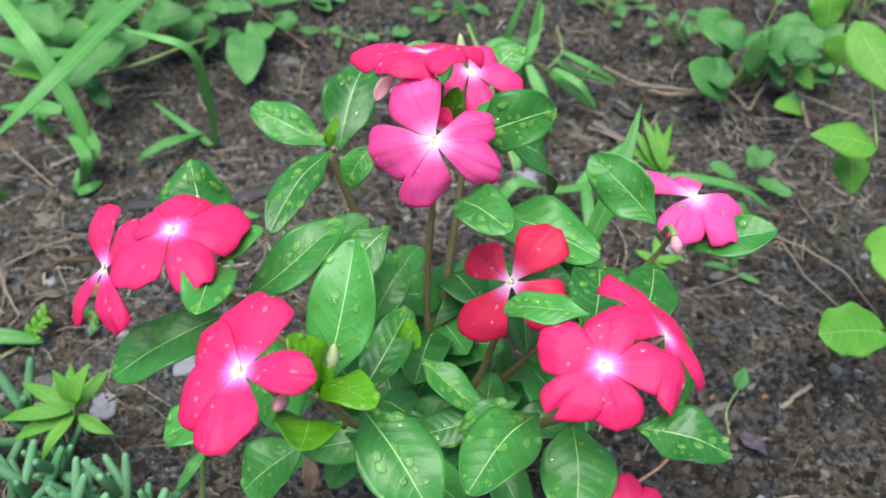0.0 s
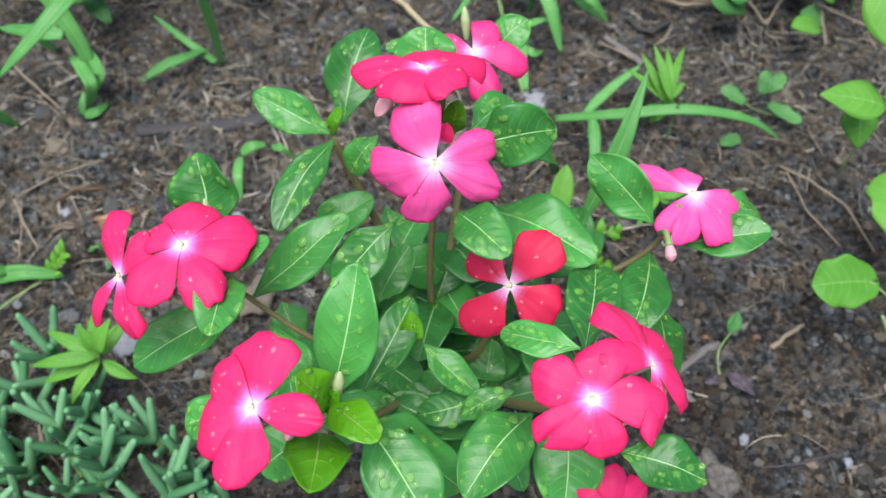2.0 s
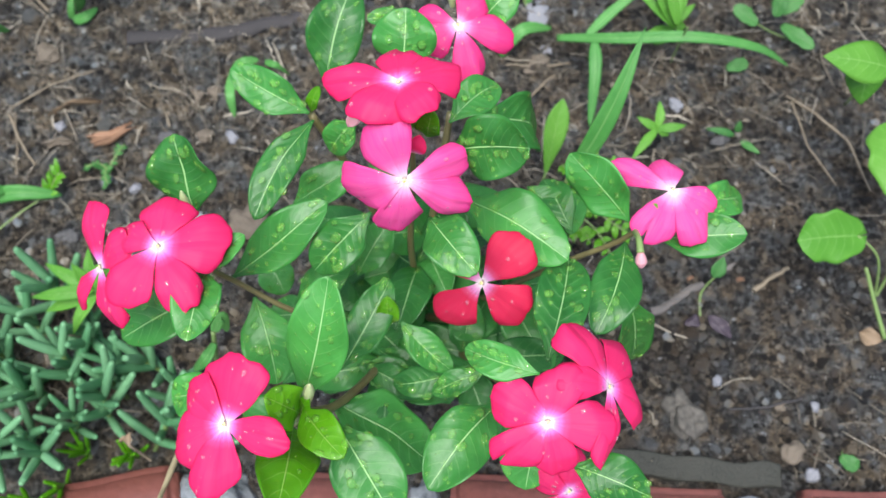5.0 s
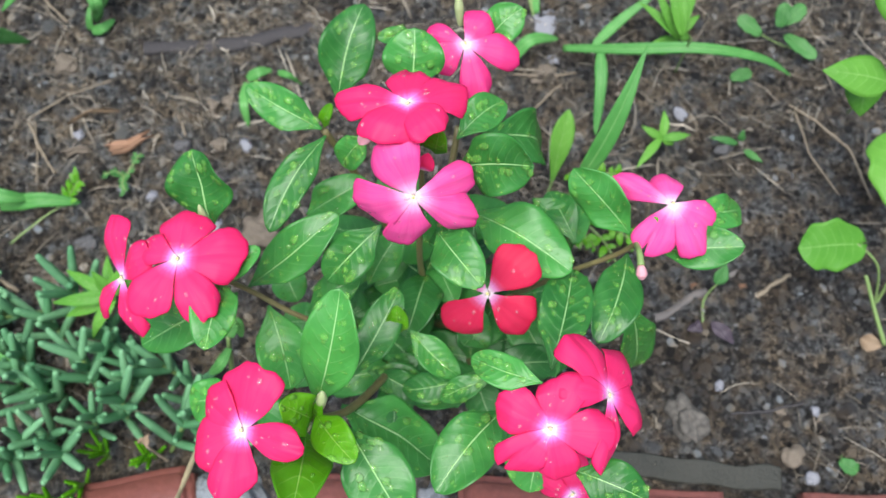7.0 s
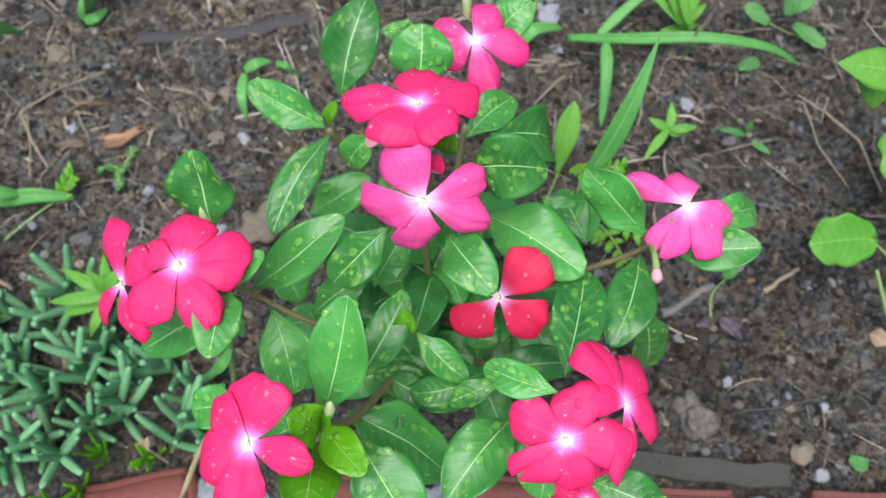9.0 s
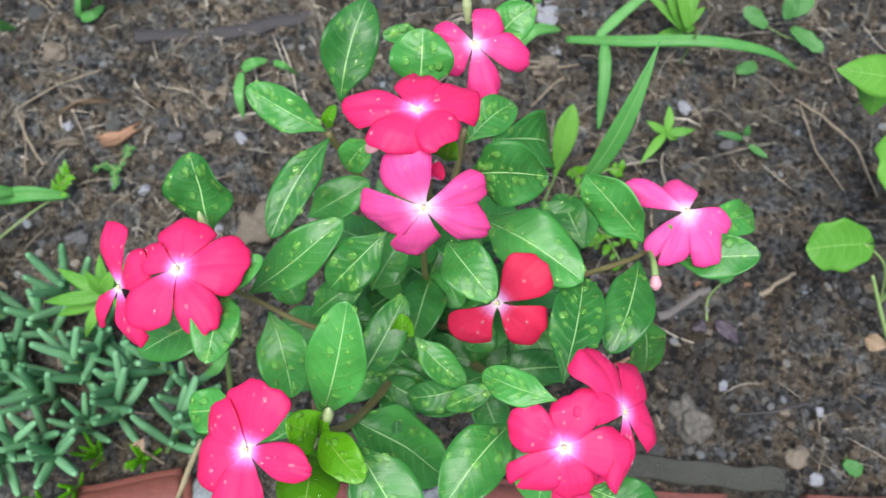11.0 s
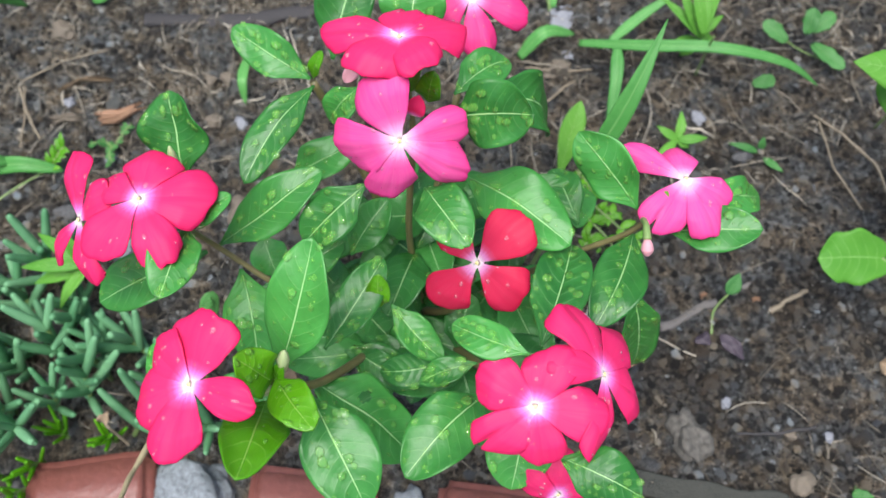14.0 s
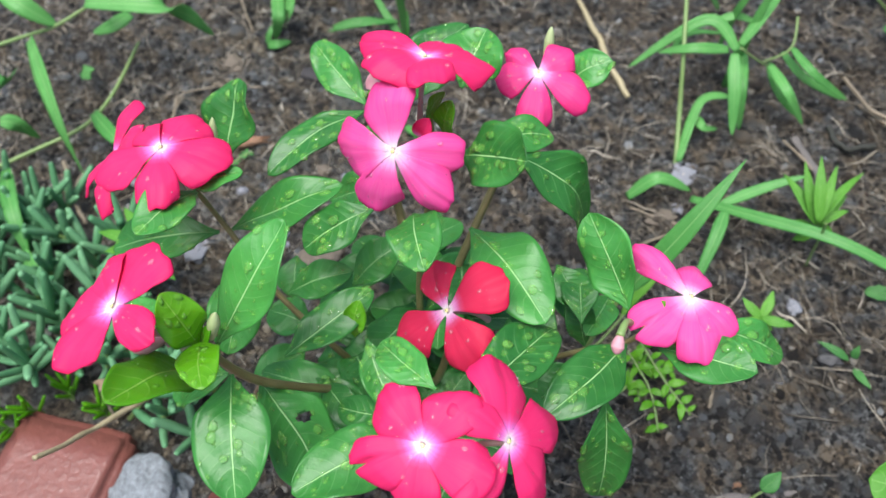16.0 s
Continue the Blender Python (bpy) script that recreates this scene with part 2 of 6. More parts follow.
def soil_material(name, island=False):
    m, nodes, links, b = material(name, 0.8, 0.4)
    co = place(nodes, links)
    n1, n2, n3 = noise_tex(nodes, links, co, 11, 5), noise_tex(nodes, links, co, 300, 10, 0.78), noise_tex(nodes, links, co, 1300, 5, 0.75)
    if island:
        r = nodes.new("ShaderNodeNewGeometry").outputs["Random Per Island"]
        col = ramp(nodes, links, r, ((0.0, (0.008, 0.0075, 0.007)), (0.28, (0.036, 0.033, 0.031)), (0.4, (0.16, 0.135, 0.115)), (0.5, (0.15, 0.148, 0.15)), (0.66, (0.22, 0.195, 0.16)), (0.82, (0.26, 0.25, 0.24)), (0.95, (0.42, 0.39, 0.34)), (1.0, (0.75, 0.76, 0.76))))
        col = mix(nodes, links, math_node(nodes, links, "MULTIPLY", n3, 0.7), col, (0.03, 0.026, 0.022))
    else:
        v = node(nodes, links, "ShaderNodeTexVoronoi", (("Scale", 420.0),), (("Vector", co),))
        speck = math_node(nodes, links, "POWER", node(nodes, links, "ShaderNodeSeparateColor", (), (("Color", v.outputs["Color"]),)).outputs[0], 2.5)
        col = ramp(nodes, links, n2, ((0.4, (0.008, 0.0075, 0.007)), (0.49, (0.08, 0.075, 0.07)), (0.55, (0.27, 0.25, 0.225)), (0.66, (0.6, 0.57, 0.53))))
        col = mix(nodes, links, math_node(nodes, links, "MULTIPLY", speck, 0.5), col, (0.36, 0.33, 0.29))
        col = mix(nodes, links, math_node(nodes, links, "MULTIPLY", n3, 0.5), col, (0.035, 0.032, 0.029))
        wet = ramp(nodes, links, noise_tex(nodes, links, co, 24, 6), ((0.36, (1.25, 1.22, 1.18)), (0.64, (0.4, 0.39, 0.39))))
        col = mix(nodes, links, 1.0, col, wet, "MULTIPLY")
    tan = ramp(nodes, links, noise_tex(nodes, links, co, 85, 3), ((0.4, (0.9, 1.0, 1.12)), (0.6, (1.16, 1.0, 0.8))))
    col = mix(nodes, links, 1.0, col, tan, "MULTIPLY")
    # a drier patch beside the plant, the rest is damp
    far = nodes.new("ShaderNodeVectorMath")
    far.operation = "DISTANCE"
    links.new(co, far.inputs[0])
    far.inputs[1].default_value = (-0.17, 0.29, 0)
    dry = math_node(nodes, links, "MULTIPLY_ADD", far.outputs["Value"], -3.2, math_node(nodes, links, "MULTIPLY_ADD", n1, 1.2, 0.45))
    col = mix(nodes, links, 1.0, col, ramp(nodes, links, dry, ((0.15, (0.88, 0.89, 0.88)), (0.75, (1.1, 1.13, 1.11)))), "MULTIPLY")
    links.new(col, b.inputs["Base Color"])
    links.new(math_node(nodes, links, "MULTIPLY_ADD", n1, -0.5, 0.95), b.inputs["Roughness"])
    bump(nodes, links, b, math_node(nodes, links, "ADD", n2, n3), 1.0, 0.004)
    return m


soil_mat, crumb_mat = soil_material("damp_soil"), soil_material("soil_crumbs", True)


def litter_material():
    m, nodes, links, b = material("straw_litter", 0.7)
    r = nodes.new("ShaderNodeNewGeometry").outputs["Random Per Island"]
    col = ramp(nodes, links, r, ((0.0, (0.03, 0.024, 0.019)), (0.4, (0.11, 0.094, 0.07)), (0.8, (0.27, 0.235, 0.18)), (1.0, (0.46, 0.42, 0.34))))
    links.new(col, b.inputs["Base Color"])
    return m


litter_mat = litter_material()

# ---- shape helpers ----
def part(name, bm, mat, parent=None, label=""):
    me = bpy.data.meshes.new(name)
    bm.to_mesh(me)
    bm.free()
    return mesh_part(name, me, mat, parent, label)


def mesh_part(name, me, mat, parent=None, label=""):
    me.materials.append(mat)
    me.polygons.foreach_set("use_smooth", [True] * len(me.polygons))
    ob = new(name, me)
    ob.parent = parent
    if label:
        ob["label"] = label
    return ob


def thing(name, at, label, category, group="", kind=""):
    ob = new(name)
    ob.location = at
    ob.empty_display_size = 0.01
    tagged(ob, label, category, group, kind)
    return ob


def world_of(ob):
    m = ob.matrix_parent_inverse @ ob.matrix_basis
    return world_of(ob.parent) @ m if ob.parent else ob.matrix_basis.copy()


def own(ob, parent):
    """Hang a mesh that was made in world space under a parent at its place."""
    if parent:
        ob.parent = parent
        ob.matrix_parent_inverse = world_of(parent).inverted()
    return ob


def sheet(name, rows, thick, mat, parent, label="", hole=None):
    """A closed thin body from rows of (points across, normals across): u across, v along."""
    nv, nu = len(rows), len(rows[0][0])
    top = [p for pts, _ in rows for p in pts]
    low = [p - n * thick for pts, nor in rows for p, n in zip(pts, nor)]
    verts, faces, uv = top + low, [], []
    o = nv * nu
    def at(i, j, k):
        return k * o + i * nu + j
    def put(q):
        faces.append(q)
    for i in range(nv - 1):
        for j in range(nu - 1):
            if hole and ((j + 0.5) / (nu - 1) - hole[0]) ** 2 / hole[2] ** 2 + ((i + 0.5) / (nv - 1) - hole[1]) ** 2 / hole[3] ** 2 < 1:
                continue
            put((at(i, j, 0), at(i, j + 1, 0), at(i + 1, j + 1, 0), at(i + 1, j, 0)))
            put((at(i, j, 1), at(i + 1, j, 1), at(i + 1, j + 1, 1), at(i, j + 1, 1)))
    for i in range(nv - 1):
        put((at(i, 0, 1), at(i, 0, 0), at(i + 1, 0, 0), at(i + 1, 0, 1)))
        put((at(i, nu - 1, 0), at(i, nu - 1, 1), at(i + 1, nu - 1, 1), at(i + 1, nu - 1, 0)))
    for j in range(nu - 1):
        put((at(0, j, 0), at(0, j, 1), at(0, j + 1, 1), at(0, j + 1, 0)))
        put((at(nv - 1, j, 1), at(nv - 1, j, 0), at(nv - 1, j + 1, 0), at(nv - 1, j + 1, 1)))
    me = bpy.data.meshes.new(name)
    me.from_pydata(verts, [], faces)
    layer = me.uv_layers.new(name="UVMap")
    index = np.empty(len(me.loops), dtype=np.int32)
    me.loops.foreach_get("vertex_index", index)
    index %= o
    co = np.stack([(index % nu) / (nu - 1), (index // nu) / (nv - 1)], axis=1)
    layer.data.foreach_set("uv", co.astype(np.float32).ravel())
    ob = mesh_part(name, me, mat, None, label)
    return own(ob, parent)


def basis(axis, normal):
    a = Vector(axis).normalized()
    n = Vector(normal)
    n = (n - a * n.dot(a)).normalized()
    return a, n, n.cross(a)


def leaf_rows(base, tip, width, normal, arch=0.1, cup=0.12, wave=0.03, outline=0, nv=22, nu=11, quilt=0.012, seed=0, droop=0.0):
    """Rows of a leaf from its stalk to its tip; outline 0 obovate, 1 lance, 2 round."""
    base, tip = Vector(base), Vector(tip)
    length = (tip - base).length
    a, n, s = basis(tip - base, normal)
    rows, rnd = [], random.Random(seed)
    ph, ph2 = rnd.uniform(0, 6.3), rnd.uniform(0, 6.3)
    side_bend = rnd.uniform(-0.04, 0.04)
    for i in range(nv):
        t = i / (nv - 1)
        if outline == 0:
            w = max(math.sin(math.pi * min(1, t ** 1.06)), 0.0) ** (0.62 if t < 0.5 else 0.56) * min(1, 0.36 + 2.0 * t)
        elif outline == 1:
            w = math.sin(math.pi * t ** 0.75) ** 0.9
        elif outline == 2:
            w = math.sin(math.pi * t ** 0.8) ** 0.55
        elif outline == 5:
            w = math.sin(math.pi * t ** 1.7) ** 0.75 + 0.12 * (1 - t)
        else:
            w = math.sqrt(max(0.0, 1 - (2 * t - 1) ** 2)) * (1 + 0.07 * math.sin(17 * t + 0.8))
        w = max(w, 0.05 * (1 - t) + 0.015)
        half = w * width / 2
        rise = arch * math.sin(math.pi * t) - droop * t * t
        centre = base + a * (t * length) + n * (rise * length) + s * (side_bend * length * math.sin(math.pi * t))
        pts, nor = [], []
        for j in range(nu):
            u = 2 * j / (nu - 1) - 1
            lift = cup * abs(u) ** 1.3 * half * (1 if cup >= 0 else 1)
            lift += wave * half * 2 * math.sin(9 * t + ph + (1.5 if u > 0 else 0)) * abs(u) ** 2
            lift += wave * 1.5 * half * noise.noise(Vector((u * 1.1 + seed * 3.1, t * 2.6, ph)))
            lift += quilt * length * abs(math.cos(math.pi * 9 * (t - 0.2 * abs(u) ** 1.4))) * (1 - abs(u)) * min(1, abs(u) * 4) * math.sin(math.pi * t)
            back = a * (-0.16 * length * max(0.0, 0.35 - t) / 0.35 * min(1.0, 1.6 * abs(u))) if outline == 4 else Vector()
            pts.append(centre + back + s * (u * half) + n * lift)
            nor.append((n - s * (cup * 0.9 * u)).normalized())
        rows.append((pts, nor))
    return rows


def tube_mesh(points, radii, sides=8):
    """A tapered round stem along points, smoothed."""
    pts = [Vector(p) for p in points]
    fine, rad = [], []
    for k in range(len(pts) - 1):
        p0, p1, p2, p3 = pts[max(k - 1, 0)], pts[k], pts[k + 1], pts[min(k + 2, len(pts) - 1)]
        for q in range(6):
            t = q / 6
            fine.append(0.5 * ((2 * p1) + (p2 - p0) * t + (2 * p0 - 5 * p1 + 4 * p2 - p3) * t * t + (3 * p1 - p0 - 3 * p2 + p3) * t ** 3))
            rad.append(radii[k] + (radii[k + 1] - radii[k]) * t)
    fine.append(pts[-1]); rad.append(radii[-1])
    verts, faces = [], []
    for i, p in enumerate(fine):
        d = (fine[min(i + 1, len(fine) - 1)] - fine[max(i - 1, 0)]).normalized()
        x = d.orthogonal().normalized() if i == 0 else (x - d * x.dot(d)).normalized()
        y = d.cross(x)
        for k in range(sides):
            an = 2 * math.pi * k / sides
            verts.append(p + (x * math.cos(an) + y * math.sin(an)) * rad[i])
    for i in range(len(fine) - 1):
        for k in range(sides):
            k2 = (k + 1) % sides
            faces.append((i * sides + k, i * sides + k2, (i + 1) * sides + k2, (i + 1) * sides + k))
    faces.append(tuple(range(sides))[::-1])
    faces.append(tuple((len(fine) - 1) * sides + k for k in range(sides)))
    me = bpy.data.meshes.new("stem")
    me.from_pydata(verts, [], faces)
    return me


def stem(name, points, radii, mat, parent, label=""):
    return own(mesh_part(name, tube_mesh(points, radii), mat, None, label), parent)


def lump(name, at, size, mat, turn=0.0, rough=0.18, seed=0, levels=3, tilt=0.0):
    """An uneven stone, mesh centred at its place."""
    bm = bmesh.new()
    bmesh.ops.create_icosphere(bm, subdivisions=levels, radius=1)
    off = Vector((seed * 3.7, seed * 1.3, seed * 7.1))
    for v in bm.verts:
        k = 1 + rough * noise.noise(v.co * 1.3 + off) * 1.6 + rough * 0.5 * noise.noise(v.co * 3.1 + off) + rough * 0.3 * noise.noise(v.co * 7 + off)
        v.co = Vector((v.co.x * size[0], v.co.y * size[1], v.co.z * size[2])) * k
    ob = part(name, bm, mat)
    ob.matrix_basis = pose(*at, tilt, 0, turn)
    return ob

# ---- ground ----
def ground_height(x, y):
    p = Vector((x, y, 0))
    near = max(0.0, 1 - math.hypot(x, y - 0.25) / 1.5)
    return near * (0.007 * noise.noise(p * 9) + 0.005 * noise.noise(p * 25) + 0.0032 * noise.noise(p * 70) + 0.0018 * noise.noise(p * 160))


def build_ground():
    ticks = [-400, -60, -12, -3, -1.2, -0.7] + [-0.45 + 0.9 * i / 359 for i in range(360)] + [0.7, 1.2, 3, 12, 60, 400]
    n = len(ticks)
    verts = [(x, y + 0.3, ground_height(x, y + 0.3)) for y in ticks for x in ticks]
    faces = [(i * n + j, i * n + j + 1, (i + 1) * n + j + 1, (i + 1) * n + j) for i in range(n - 1) for j in range(n - 1)]
    me = bpy.data.meshes.new("ground")
    me.from_pydata(verts, [], faces)
    ob = mesh_part("ground", me, soil_mat)
    tagged(ob, "dark damp garden soil strewn with grit and straw", "ground", kind="structure")


build_ground()


def build_crumbs(name, amount, smallest, spread, seed, label):
    """Loose grit and crumbs of soil all over the bed."""
    rng = np.random.default_rng(seed)
    bm = bmesh.new()
    bmesh.ops.create_icosphere(bm, subdivisions=1, radius=1)
    unit = np.array([v.co[:] for v in bm.verts])
    tris = np.array([[v.index for v in f.verts] for f in bm.faces])
    bm.free()
    x, y = rng.uniform(-0.43, 0.42, amount), 0.132 + 0.52 * rng.random(amount) ** 1.25
    z = np.array([ground_height(a, b) for a, b in zip(x, y)])
    r = smallest + spread * rng.random(amount) ** 3.5
    size = rng.uniform(0.65, 1.5, (amount, 3)) * r[:, None] * np.array([1, 1, 0.7])
    an = rng.uniform(0, 6.283, amount)
    v = unit[None] * rng.uniform(0.7, 1.25, (amount, len(unit), 1)) * size[:, None, :]
    c, s = np.cos(an)[:, None], np.sin(an)[:, None]
    px, py = v[..., 0] * c - v[..., 1] * s, v[..., 0] * s + v[..., 1] * c
    co = np.stack([px + x[:, None], py + y[:, None], v[..., 2] + (z + 0.25 * r)[:, None]], axis=2).reshape(-1, 3)
    faces = (tris[None] + (np.arange(amount) * len(unit))[:, None, None]).reshape(-1, 3)
    me = bpy.data.meshes.new(name)
    me.from_pydata(co.tolist(), [], faces.tolist())
    ob = mesh_part(name, me, crumb_mat)
    me.polygons.foreach_set("use_smooth", [False] * len(me.polygons))
    tagged(ob, label, "grit", kind="stuff")


build_crumbs("soil_crumbs", 70000, 0.0005, 0.0019, 5, "loose brown and grey grit lying on the soil")
build_crumbs("gravel", 1500, 0.001, 0.0036, 9, "scattered small stones and clods on the soil")


def brick(at, turn, size=(0.057, 0.215, 0.1), seed=0):
    bm = bmesh.new()
    bmesh.ops.create_cube(bm, size=1)
    bmesh.ops.scale(bm, vec=size, verts=bm.verts)
    bmesh.ops.bevel(bm, geom=bm.edges[:], offset=0.004, segments=3, affect="EDGES")
    bmesh.ops.subdivide_edges(bm, edges=[e for e in bm.edges if e.calc_length() > 0.03], cuts=14, use_grid_fill=True)
    for v in bm.verts:
        v.co += v.co.normalized() * 0.0012 * noise.noise(v.co * 40 + Vector((seed * 9, 0, 0)))
    ob = part("brick", bm, brick_mat)
    ob.matrix_basis = pose(*at, 0, 0, turn)
    tagged(ob, "wet dull red clay brick set on edge along the bed", "brick", "bricks edging the bed")


brick((-0.1216, 0.016, -0.035), 13.0, seed=2)
for k5, x5 in enumerate((-0.0415, 0.038, 0.115, 0.204)):
    brick((x5, 0.019 + 0.002 * (k5 % 2), -0.035 - 0.001 * (k5 % 3)), (1.0, -1.5, 0.8, 2.0)[k5], seed=3 + k5)
for x5, y5, seed5 in ((0.001, 0.108, 5), (0.076, 0.11, 6)):
    tagged(lump("edging_stone", (x5, y5, 0.002), (0.0085, 0.016, 0.011), stone_blue, 8, 0.28, seed5, 4), "rough blue-grey stone wedged between the bricks", "stone")
tagged(lump("edging_stone", (-0.098, 0.106, 0.004), (0.018, 0.021, 0.014), stone_blue, 20, 0.3, 3, 5), "rough blue-grey stone wedged between the bricks", "stone")
tagged(lump("edging_stone", (0.156, 0.114, 0.002), (0.01, 0.014, 0.01), stone_pale, 70, 0.15, 8), "pale stone wedged between the bricks", "stone")


def edging_board():
    bm = bmesh.new()
    bmesh.ops.create_cube(bm, size=1)
    bmesh.ops.scale(bm, vec=(0.085, 0.011, 0.012), verts=bm.verts)
    bmesh.ops.bevel(bm, geom=bm.edges[:], offset=0.0006, segments=1, affect="EDGES")
    bmesh.ops.subdivide_edges(bm, edges=[e for e in bm.edges if e.calc_length() > 0.005], cuts=14, use_grid_fill=True)
    for v in bm.verts:
        v.co += Vector((0, noise.noise(v.co * 60), noise.noise(v.co * 70 + Vector((5, 0, 0))))) * 0.0022
    ob = part("edging_board", bm, wood_dark)
    ob.data.polygons.foreach_set("use_smooth", [False] * len(ob.data.polygons))
    ob.matrix_basis = pose(0.126, 0.1365, -0.002, 0, 0, -2.5)
    tagged(ob, "dark weathered strip of wood behind the bricks", "edging")


edging_board()

# ---- periwinkle plant ----
plant = thing("periwinkle_plant", (-0.005, 0.192, 0), "wet bushy periwinkle with glossy leaves and rose-red flowers", "flowering plant")
count = [0]


def drops(rows, amount, parent, seed, big=0.0017, block=0, large=(), mat=None):
    """Flattened water drops sitting on a leaf or petal."""
    rnd = random.Random(seed)
    bm = bmesh.new()
    bmesh.ops.create_icosphere(bm, subdivisions=2, radius=1)
    unit, tris = [v.co.copy() for v in bm.verts], [tuple(v.index for v in f.verts) for f in bm.faces]
    bm.free()
    verts, faces = [], []
    nv, nu = len(rows), len(rows[0][0])
    spots = [(None, None, 0)] * amount + list(large)
    for k, (lu, lv, lr) in enumerate(spots):
        i, j = rnd.randrange(2, nv - 2), rnd.randrange(1, nu - 1)
        if block and i % block > block - 3:
            continue
        if lr:
            i, j = int(lv * (nv - 2)), min(max(int(lu * (nu - 1)), 1), nu - 2)
        p, nrm = rows[i][0][j], rows[i][1][j]
        q = rows[i + 1][0][j]
        fi, fj = rnd.random(), rnd.random() - 0.5
        p = p + (q - p) * fi + (rows[i][0][j + 1] - rows[i][0][j]) * fj
        a = (q - rows[i][0][j]).normalized()
        b = nrm.cross(a)
        r = big * (0.16 + 0.84 * rnd.random() ** 3)
        r = 0.85 * lr or r
        ea, eb, eh = rnd.uniform(0.8, 1.5), rnd.uniform(0.75, 1.1), rnd.uniform(0.26, 0.42)
        o = len(verts)
        for v in unit:
            wob = 1 + 0.35 * noise.noise(v * 1.2 + Vector((k, seed, 0)))
            verts.append(p + (a * (v.x * ea) + b * (v.y * eb)) * (r * wob) + nrm * (v.z * eh * r))
        faces += [tuple(o + i2 for i2 in f) for f in tris]
    me = bpy.data.meshes.new("dew")
    me.from_pydata(verts, [], faces)
    tagged(own(mesh_part("dew", me, mat or water_mat, None, "clear round water drops"), parent), kind="stuff")


def leaf(base, tip, width, normal, arch=0.1, cup=0.15, young=False, wet=42, outline=0, droop=0.0, owner=None, large=(), hole=None):
    count[0] += 1
    k = count[0]
    rows = leaf_rows(base, tip, width, normal, arch, cup, 0.1, outline, 44 if hole else 30, 25 if hole else 15, 0.016, k, droop)
    ob = sheet("leaf", rows, 0.00035, leaf_young if young else leaf_green, owner or plant, "young yellow-green leaf" if young else "leaf with an insect hole" if hole else "", hole)
    if young:
        wet = wet // 3
    if wet:
        drops(rows, wet, ob, k, large=large)
    return ob


def petal_rows(centre, tip_dir, normal, length, lift, width, twist, slant, seed, notch=0, full=1.0, nv=20, nu=23):
    """Rows of a petal: a narrow claw, straight sides that spread to round shoulders, and a blunt, slightly slanted end."""
    rnd = random.Random(seed)
    a, n, s = basis(tip_dir, normal)
    tw = radians(twist)
    n, s = n * math.cos(tw) + s * math.sin(tw), s * math.cos(tw) - n * math.sin(tw)
    rows = []
    ph = rnd.uniform(0, 6.3)
    for i in range(nv):
        t = i / (nv - 1)
        pts, nor = [], []
        for j in range(nu):
            u = 2 * j / (nu - 1) - 1
            edge = 1 - 0.19 * abs(u) ** 2.5 + slant * u * width / 2 / length - 0.015 * math.cos(5 * u + ph) + 0.035 * noise.noise(Vector((u * 2.4 + ph, seed, 0))) + 0.014 * noise.noise(Vector((u * 13, seed, 2))) - notch * 0.26 * math.exp(-((u + 0.2) / 0.08) ** 2)
            tt = t * (1 + (edge - 1) * min(1.0, 0.25 + t))
            w = float(np.interp(t, (0, 0.12, 0.3, 0.5, 0.7, 0.86, 0.95, 1), (0.1 + 0.05 * full, 0.19 + 0.12 * full, 0.43 + 0.17 * full, 0.72 + 0.12 * full, 0.94 + 0.04 * full, 1.02, 0.98, 0.88)))
            w *= 1 + 0.05 * noise.noise(Vector((t * 4, seed, 5 if u > 0 else 9)))
            z = length * 0.07 * t * noise.noise(Vector((u * 1.4, t * 2.0, seed * 1.7))) - 0.0003 * t * math.exp(-(u / 0.1) ** 2) + lift * t ** 1.5 + 0.001 * math.sin(math.pi * t)
            z += length * 0.03 * math.sin(3 * u + ph) * t * t - 0.0012 * abs(u) ** 2 * t - 0.0016 * max(0, t - 0.7) / 0.3
            z += length * 0.022 * noise.noise(Vector((u * 5, t * 3, seed * 0.7))) * t * t * abs(u)
            pts.append(centre + a * (0.0003 + tt * length) + s * (u * w * width / 2) + n * z)
            nor.append(n)
        rows.append((pts, nor))
    return rows


